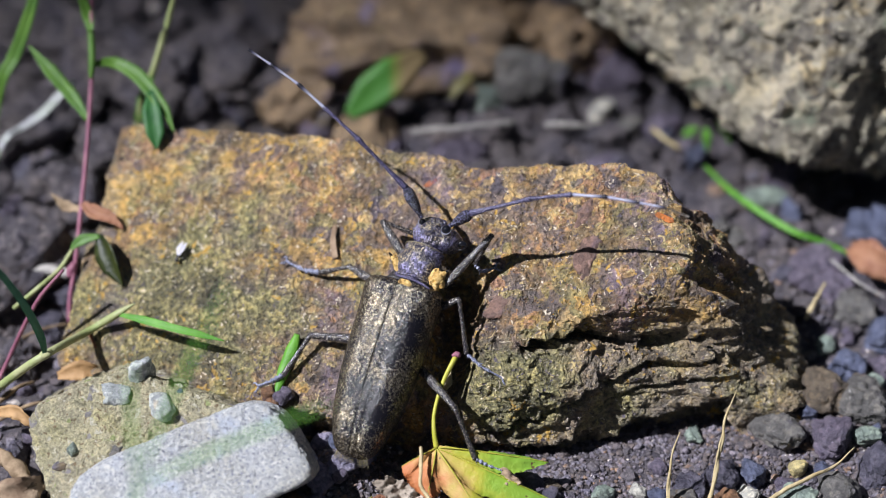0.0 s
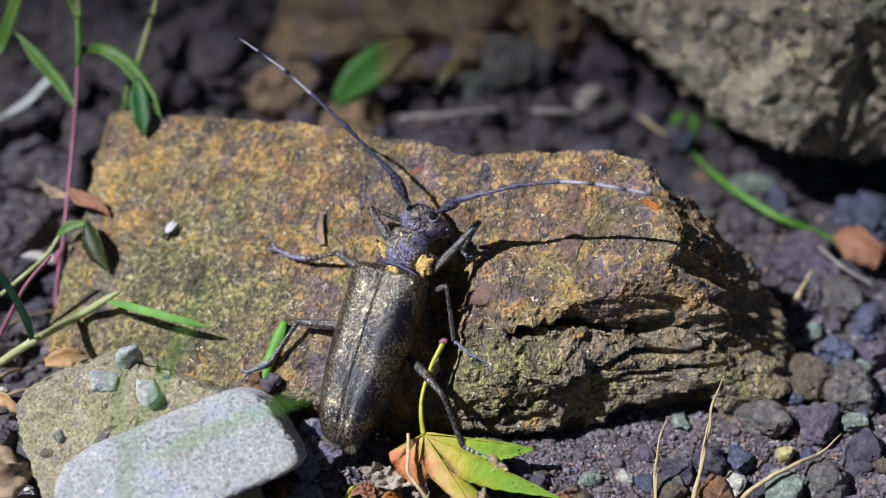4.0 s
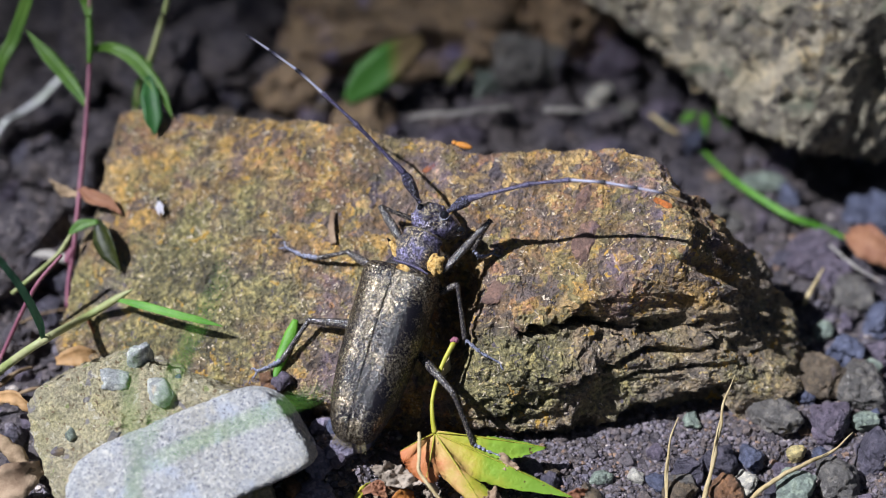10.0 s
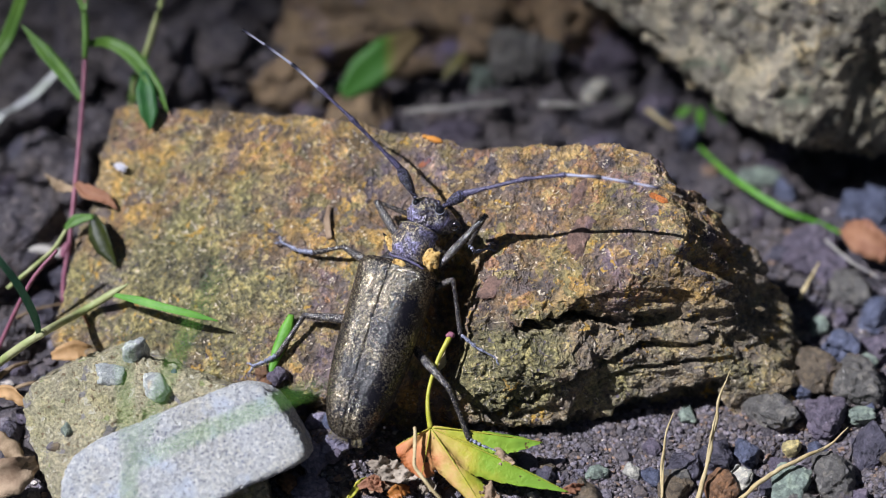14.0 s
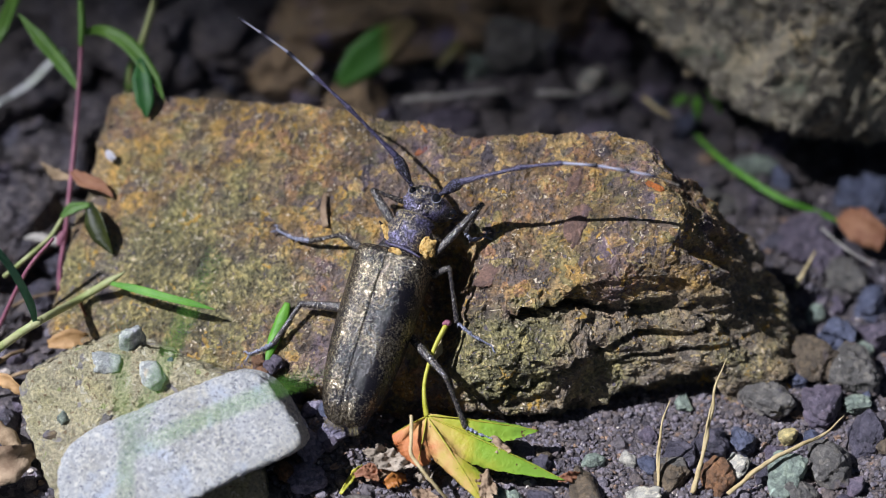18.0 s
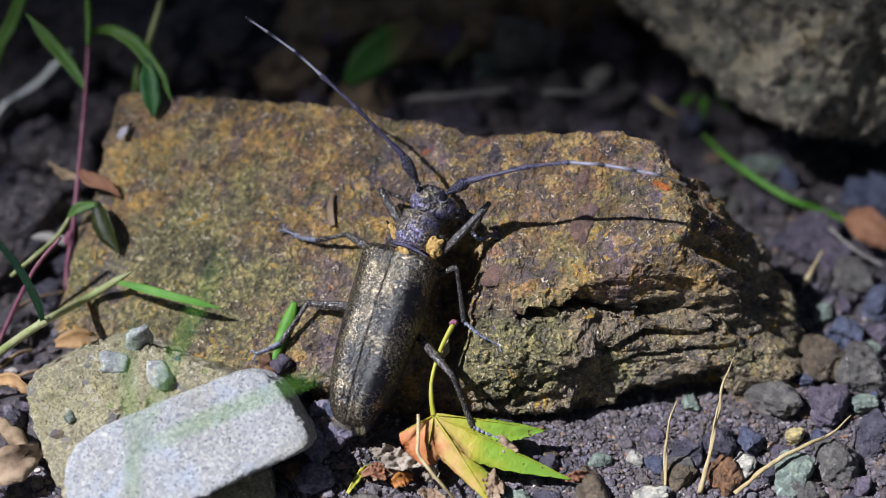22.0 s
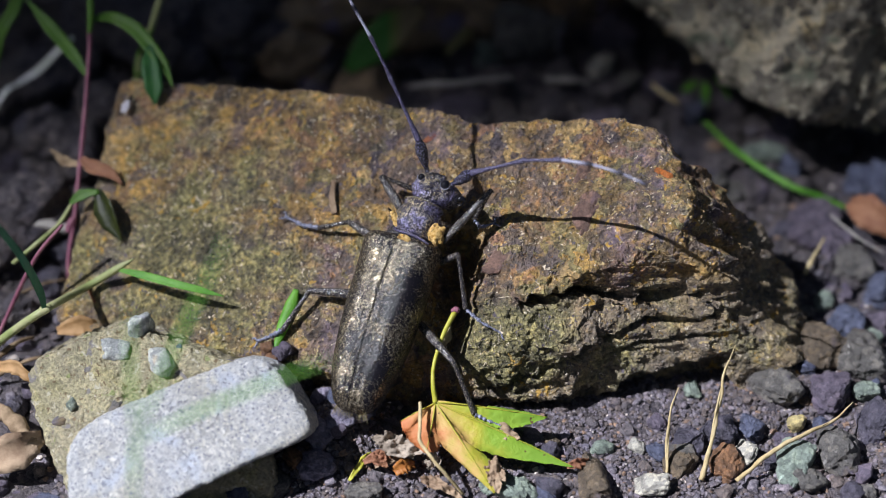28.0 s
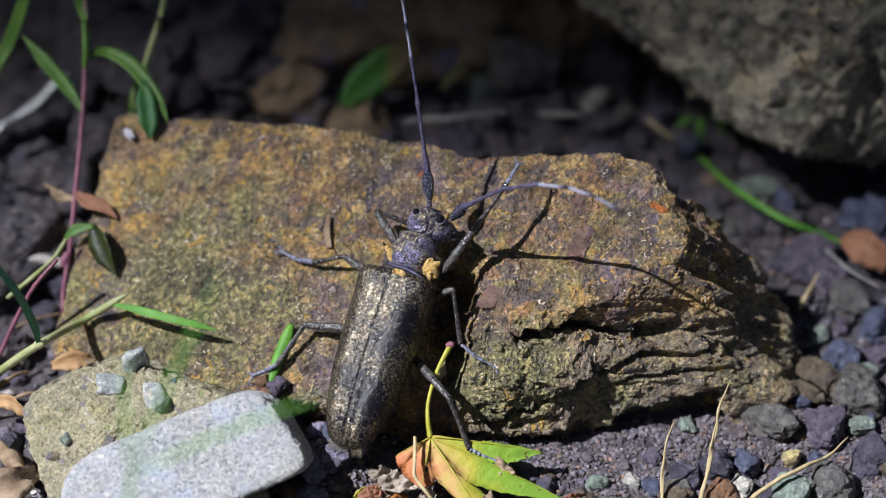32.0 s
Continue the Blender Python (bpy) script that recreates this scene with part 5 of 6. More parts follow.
def maple_leaf():
    base = vec((-1.1, -30.0, 7.4))
    m, nt, bsdf, co = start("autumn_maple_leaf", 0.5, 0.35)
    axes = node(nt, "ShaderNodeSeparateXYZ", {0: co})
    f = node(nt, "ShaderNodeMath", {0: axes.outputs[0], 1: 42.0, 2: 0.36}, operation="MULTIPLY_ADD").outputs[0]
    f = add(nt, add(nt, f, axes.outputs[1], 25.0), noise_tex(nt, co, 260, 5, 0.6), 0.5)
    col = ramp(nt, f, [(0.30, (0.55, 0.16, 0.05)), (0.50, (0.68, 0.29, 0.12)), (0.60, (0.68, 0.46, 0.16)), (0.70, (0.52, 0.48, 0.06)), (0.84, (0.30, 0.46, 0.05)), (1.0, (0.24, 0.42, 0.05))])
    col = blend(nt, ramp(nt, noise_tex(nt, co, 700, 2), grey(0.68, 0.71)), col, (0.12, 0.07, 0.03))
    nt.links.new(col, bsdf.inputs["Base Color"])
    relief(nt, bsdf, noise_tex(nt, co, 1500, 4), 0.00015)
    tr = node(nt, "ShaderNodeBsdfTranslucent", {"Color": col})
    mix = node(nt, "ShaderNodeMixShader", {0: 0.3, 1: bsdf.outputs[0], 2: tr.outputs[0]})
    nt.links.new(mix.outputs[0], nt.nodes["Material Output"].inputs["Surface"])
    leaf = thing("maple_leaf", (base.x, base.y, 0), "small maple leaf turning orange and yellow-green", "leaf")

    def lobe(tip, left, right, swell, droop):
        """One lobe: from the leaf's base out to its notches, then along toothed margins to the tip."""
        a, t, l, r = base, vec(tip), vec(left), vec(right)
        up = vec(0.1, -0.5, 0.86)
        n = 42

        def margin(notch):
            side = (notch - a.lerp(t, 0.45)).normalized()
            c1 = notch.lerp(t, 0.30) + side * swell
            line = [a.lerp(notch, k / 14) for k in range(14)]
            for k in range(29):
                u = k / 28
                q = notch * (1 - u) ** 2 + c1 * (2 * u * (1 - u)) + t * u * u
                line.append(q + side * 0.30 * ((k % 4) / 3.0 - 0.4) * min(1, 4 * u) * (1 - u) ** 0.4)
            return line

        edge = margin(l), margin(r)
        verts, faces = [], []
        for below in (0.0, 0.10):
            for i in range(n + 1):
                s = i / n
                q = a.lerp(t, s) + up * (0.5 * math.sin(math.pi * s) - droop * s * s - below)
                e0, e1 = edge[0][i] + up * (-droop * s * s - below), edge[1][i] + up * (-droop * s * s - below)
                for u in (-1, -0.66, -0.33, 0, 0.33, 0.66, 1):
                    w = q.lerp(e0 if u < 0 else e1, abs(u))
                    verts.append(w + up * (0.16 * noise.noise(w * 0.8) + 0.10 * math.sin(abs(u) * 9 + i * 0.5) * abs(u) * (s > 0.15)))
        m = (n + 1) * 7
        for i in range(n):
            for k in range(6):
                q = (i * 7 + k, i * 7 + k + 1, i * 7 + k + 8, i * 7 + k + 7)
                faces += [q[::-1], tuple(x + m for x in q)]
            for k in (0, 6):
                faces.append((i * 7 + k, i * 7 + 7 + k, m + i * 7 + 7 + k, m + i * 7 + k))
        rib = [a.lerp(t, k / 8) + up * (0.5 * math.sin(math.pi * k / 8) - droop * (k / 8) ** 2 + 0.05) for k in range(9)]
        return (verts, faces), tube(rib, [0.09, 0.06, 0.03], 6, 3)

    back, side_notch = (-0.9, -29.7, 7.5), (4.9, -31.8, 5.7)
    for i, (tip, left, right, swell, droop, lab) in enumerate((
            ((-5.2, -32.1, 6.6), back, (-3.7, -32.6, 6.3), 2.2, 0.2, "orange lobe"), ((-2.2, -35.5, 4.6), (-3.7, -32.6, 6.3), (-1.2, -32.8, 5.9), 2.8, 0.1, "orange lobe"),
            ((5.9, -39.2, 1.6), (-1.2, -32.8, 5.9), (2.9, -34.2, 4.6), 4.0, 0.2, "pink-orange and yellow lobe"), ((15.4, -35.5, 2.1), (2.9, -34.2, 4.6), side_notch, 1.9, 0.0, "green pointed lobe"),
            ((12.4, -30.3, 5.3), side_notch, (4.6, -29.9, 6.5), 1.9, 0.3, "yellow-green lobe"), ((7.4, -30.2, 6.3), (4.6, -29.9, 6.5), back, 1.0, 0.2, "orange-edged lobe"))):
        shape, rib = lobe(tip, left, right, swell, droop)
        shift = vec(0, 0, 0.03 * i)
        flap = part("lobe", ([q + shift for q in shape[0]], shape[1]), m, leaf, lab)
        part("vein", ([q + shift for q in rib[0]], rib[1]), YELLOWSTEM, flap)
    part("petiole", tube([base, (-1.4, -28.5, 9.0), (-1.3, -26.6, 10.4), (-0.3, -23.4, 12.0), (1.3, -20.8, 13.9)], [0.34, 0.28, 0.24, 0.26, 0.36], 8), YELLOWSTEM, leaf, "slender yellow leaf stalk")
    part("petiole_tip", tube([(0.8, -20.9, 13.8), (1.3, -20.8, 14.0), (1.7, -21.0, 14.1)], [0.25, 0.45, 0.3], 8), PINK, leaf)


def straws():
    def kinked(pts, amount):
        """The line with small bends, as dry stems have."""
        path = smooth_path(pts, 3)
        return [q + vec(noise.noise(q * 0.35 + vec(amount * 9, 0, 0)), 0, noise.noise(q * 0.35 + vec(0, 7, amount * 9))) * amount for q in path]

    def straw(pts, radii, mat, label, name="straw", sides=7):
        base = pts[0]
        thing(name, (base[0], base[1], min(q[2] for q in pts)), label, "straw", "dry straws", geo=joined(tube(kinked(pts, 0.28), radii, sides, 4, 0.5), tube(kinked(pts, 0.45)[: len(pts) * 3 - 4], [r * 0.55 for r in radii], 5, 4, 0.5)), mat=mat)

    straw([(26.6, -35.3, 0.0), (26.6, -32.6, 3.0), (26.9, -30.8, 6.0), (28.0, -28.3, 8.5)], [0.20, 0.19, 0.14, 0.05], STRAW, "thin dry straw standing in gravel")
    straw([(30.7, -35.7, 0.0), (31.9, -32.6, 4.0), (32.9, -29.9, 8.0), (33.3, -28.1, 10.0), (34.5, -25.7, 13.0)], [0.31, 0.26, 0.22, 0.17, 0.05], STRAW, "taller dry straw standing in gravel")
    straw([(34.7, -36.6, 1.0), (39.5, -33.5, 3.0), (43.4, -31.3, 3.6), (46.7, -29.3, 3.5), (49.8, -25.5, 3.0)], [0.31, 0.28, 0.25, 0.19, 0.06], STRAW, "dry straw leaning over pebbles")
    straw([(-2.9, -31.0, 8.6), (-2.9, -34.4, 7.4), (-2.7, -35.9, 6.4), (-0.3, -38.2, 4.6), (2.1, -38.9, 1.0)], [0.20, 0.21, 0.20, 0.21, 0.19], STRAW, "bent pale straw across a maple leaf")
    straw([(46.3, -2.4, 2.5), (47.8, 0.5, 3.2), (49.5, 3.7, 3.2)], [0.22, 0.22, 0.15], STRAW, "short tan straw on pebbles")
    straw([(-4.7, 34.8, 3.5), (1.3, 34.9, 4.0), (9.6, 36.7, 3.5)], [0.34, 0.37, 0.31], GREYSTRAW, "weathered grey straw on soil")
    straw([(14.1, 37.0, 3.0), (17.1, 36.4, 3.4), (20.3, 36.7, 3.0)], [0.34, 0.37, 0.31], GREYSTRAW, "short weathered grey straw on soil")
    straw([(28.9, 35.8, 3.0), (30.5, 33.8, 3.0), (32.5, 32.2, 2.5)], [0.28, 0.31, 0.25], STRAW, "short pale straw on soil")
    straw([(48.7, 12.9, 2.0), (53.1, 6.0, 2.5), (57.1, 2.4, 2.0)], [0.12, 0.14, 0.12], GREYSTRAW, "thin grey rootlet over pebbles")
    straw([(-55.3, -26.0, 3.0), (-51.9, -29.8, 4.0), (-49.4, -33.2, 3.5)], [0.9, 1.0, 0.8], BARK, "pale broken twig on dark soil", "twig", 9)
    straw([(-55.8, 5.5, 4.2), (-52.3, 4.7, 5.0), (-48.9, 4.1, 4.6)], [0.55, 0.75, 0.7], GREYSTRAW, "pale thick dead stem on soil")
    straw([(-55.6, -18.3, 3.0), (-53.6, -16.8, 4.0), (-51.5, -14.3, 3.0)], [0.3, 0.3, 0.2], BARK, "thin brown bare twig on soil", "twig")


def dead_leaves():
    def scrap(pts, w, mat, label, fold=0.5, wave=0.25):
        thing("dead_leaf", (pts[0][0], pts[0][1], min(q[2] for q in pts) - 0.3), label, "leaf", "leaf litter", geo=blade(pts, w, FACE, fold, wave=wave, twist=0.7), mat=mat)

    def crumpled(at, size, turn, mat, label, seed, height=1.0, tilt=0.5):
        """A torn, crumpled piece of dead leaf: a creased sheet with thickness and a ragged outline."""
        n = 26
        m = Euler((tilt, 0.2 * math.sin(seed), turn)).to_matrix()
        verts, faces = [], []
        for below in (0.0, 0.09):
            for i in range(n):
                for k in range(n):
                    a, b = 2 * i / (n - 1) - 1, 2 * k / (n - 1) - 1
                    r = max(abs(a), abs(b))
                    ragged = 0.78 + 0.34 * noise.fractal(Vector((a * 1.6 / max(r, 0.3) * 0.6, b * 1.6 / max(r, 0.3) * 0.6, seed)), 0.8, 2.0, 4)
                    c = (a * a + b * b) ** 0.5 or 1.0
                    x, y = a / c * r * ragged * size[0], b / c * r * ragged * size[1]
                    z = height * (0.9 * abs(noise.noise(Vector((x * 0.55, y * 0.55, seed)))) + 0.55 * abs(noise.noise(Vector((x * 1.4, y * 1.4, seed + 3)))) + 0.15 * noise.noise(Vector((x * 4, y * 4, seed))))
                    verts.append(vec(at) + m @ vec(x, y, z * 1.5 - below))
        q = n * n
        for i in range(n - 1):
            for k in range(n - 1):
                f = (i * n + k, (i + 1) * n + k, (i + 1) * n + k + 1, i * n + k + 1)
                faces += [f, tuple(v + q for v in f[::-1])]
        rim = list(range(n)) + [i * n + n - 1 for i in range(1, n)] + [(n - 1) * n + k for k in range(n - 2, -1, -1)] + [i * n for i in range(n - 2, 0, -1)]
        faces += [(a, b, b + q, a + q) for a, b in zip(rim, rim[1:] + rim[:1])]
        thing("dead_leaf", (at[0], at[1], at[2] - 0.5), label, "leaf", "leaf litter", geo=(verts, faces), mat=mat)

    crumpled((-5.8, -33.2, 3.6), (3.7, 1.7), -0.25, GREYLEAF, "crumpled grey dead leaf against a maple leaf", 1.3, 1.5)
    crumpled((6.7, -32.2, 4.9), (3.0, 1.2), -0.45, DEAD, "torn brown dead leaf piece on a maple leaf", 2.7, 0.8)
    crumpled((6.0, -37.2, 2.6), (1.5, 2.3), 0.3, DEAD, "torn tan dead leaf piece on pebbles", 4.1, 0.9)
    crumpled((-1.4, -34.6, 2.0), (1.3, 1.2), 0.0, GREYLEAF, "dark crumbled piece of dead leaf", 5.9, 1.6)
    crumpled((-0.5, -38.0, 1.6), (3.4, 1.0), -0.5, DEAD, "curled brown dead leaf among straws", 7.7, 1.2)
    crumpled((-7.6, -34.6, 2.4), (1.5, 0.9), -0.6, RUSSET, "reddish crumpled leaf scrap", 8.3, 0.9)
    scrap([(-8.4, -34.8, 1.5), (-5.7, -33.9, 2.5), (-3.3, -33.0, 2.5)], [0.3, 0.8, 0.3], DEAD, "crumpled tan dead leaf")
    scrap([(-9.7, -34.6, 2.0), (-7.8, -34.2, 2.8), (-6.3, -34.2, 2.0)], [0.3, 0.8, 0.3], RUSSET, "small russet leaf scrap")
    scrap([(-6.0, -35.5, 1.2), (-4.9, -35.1, 2.0), (-3.6, -34.5, 1.6)], [0.5, 1.0, 0.4], leafy("orange_scrap", (0.45, 0.16, 0.04), (0.55, 0.25, 0.06)), "bright orange leaf scrap")
    scrap([(-11.4, -36.6, 1.0), (-9.7, -34.2, 2.0), (-8.7, -33.0, 2.0)], [0.2, 0.5, 0.2], YELLOWSTEM, "yellow-green leaf scrap on soil", 0.3)
    scrap([(14.5, -35.3, 2.0), (15.9, -34.9, 2.2), (17.3, -34.2, 2.0)], [0.3, 0.7, 0.2], RUSSET, "small reddish leaf tip")
    scrap([(53.6, 11.0, 3.0), (55.8, 7.9, 4.0), (58.9, 5.7, 3.5)], [0.8, 2.4, 1.6], RUSSET, "brown curled dead leaf on pebbles")
    scrap([(-48.4, -14.3, 4.0), (-45.3, -14.3, 5.0), (-42.1, -13.7, 4.0)], [0.5, 1.4, 0.4], TAN, "curled tan dry leaf on soil")
    scrap([(-55.5, -20.8, 4.0), (-52.3, -22.6, 6.0), (-49.7, -24.1, 4.5)], [0.5, 0.9, 0.3], TAN, "curled brown dry leaf")
    scrap([(-54.3, -34.4, 2.0), (-51.0, -34.4, 4.0), (-48.2, -32.1, 4.0)], [1.8, 2.4, 0.8], DEAD, "grey-brown flake of rotten bark")
    scrap([(-15.9, 3.2, 20.5), (-13.8, -2.1, 18.5), (-14.0, -4.0, 17.5), (-13.7, -6.1, 16.4)][1:], [0.12, 0.4, 0.45], DEAD, "grey sliver of lichen on a rock", 0.1, 0.0)
    scrap([(-0.6, -23.8, 10.6), (0.1, -22.9, 11.5), (0.5, -21.5, 12.3)], [0.3, 0.7, 0.2], STRAW, "pale tan seed husk beside a beetle", 0.4, 0.0)


red_stem_plant()
pale_stems()
near_grass()
loose_greens()
maple_leaf()
straws()
dead_leaves()


# ---------------------------------------------------------------- an unseen tree, added to cast the soft shade on the background
def shade_tree():
    """An unseen tree to one side, its leafy bough 5 m off towards the sun, added for shade."""
    at = SUN * 9000
    foot = vec(-6500, -2900, 0)
    tree = thing("tree", foot, "unseen slender tree with a leafy bough, added to shade the soil", "tree")
    top = vec(-6350, -2950, 9200)
    part("trunk", tube([foot - vec(0, 0, 60), foot + vec(20, 30, 2500), foot + vec(60, -20, 6400), top], [180, 140, 90, 35], 14), BARK, tree)
    across = vec(1, 0.12, 0)
    across = (across - SUN * across.dot(SUN)).normalized()
    out = SUN.cross(across)
    if out.y < 0:
        out = -out
    spine = at + out * 165
    part("limb", tube([foot + vec(60, -20, 6300), spine - across * 700 + vec(0, 100, -80), spine - across * 520], [60, 30, 13], 10), BARK, tree)
    bough = part("bough", tube([spine + across * u + out * 14 * math.sin(u / 90) for u in (-560, -250, 0, 250, 520)], [12, 9, 7, 6, 4], 8), BARK, tree, "leafy bough", pivot=spine)
    rng = random.Random(3)
    for i in range(36):
        u, w = -440 + 26 * i + rng.uniform(-14, 14), rng.uniform(-8, 8)
        root = spine + across * u + SUN * rng.uniform(-25, 25)
        for tip in (at + across * (u + rng.uniform(-25, 25)) + out * w, root + out * rng.uniform(120, 170) + across * rng.uniform(-25, 25)):
            part("leaf", blade([root, root.lerp(tip, 0.4), root.lerp(tip, 0.8), tip], [6, 34, 30, 10], SUN, 0.1, 4, 0.4), DEEP, bough)
    # the rest of the crown, clear of the sunbeam on the rock
    crown = []
    for k in range(7):
        turn = 0.9 * k + 0.4
        root = foot + vec(50, -10, 5200 + 560 * k)
        tip = root + vec(math.cos(turn) * (2300 - 190 * k), math.sin(turn) * (2300 - 190 * k), 700)
        part("limb", tube([root, root.lerp(tip, 0.5) + vec(0, 0, 120), tip], [46, 26, 8], 8, 4), BARK, tree)
        for _ in range(110):
            q = root.lerp(tip, rng.uniform(0.25, 1.05)) + vec(rng.gauss(0, 230), rng.gauss(0, 230), rng.gauss(40, 190))
            if (q - SUN * q.dot(SUN)).length < 900:
                continue
            d = vec(rng.gauss(0, 1), rng.gauss(0, 1), rng.uniform(-0.9, 0.2)).normalized()
            crown.append(blade([q, q + d * 50, q + d * 110], [5, 32, 5], (0.2, 0.1, 1), 0.15, 2, 0.6))
    part("crown", joined(*crown), DEEP, tree, "loose green leafy crown")
    return bough, out, tree


BOUGH, BOUGH_OUT, TREE = shade_tree()


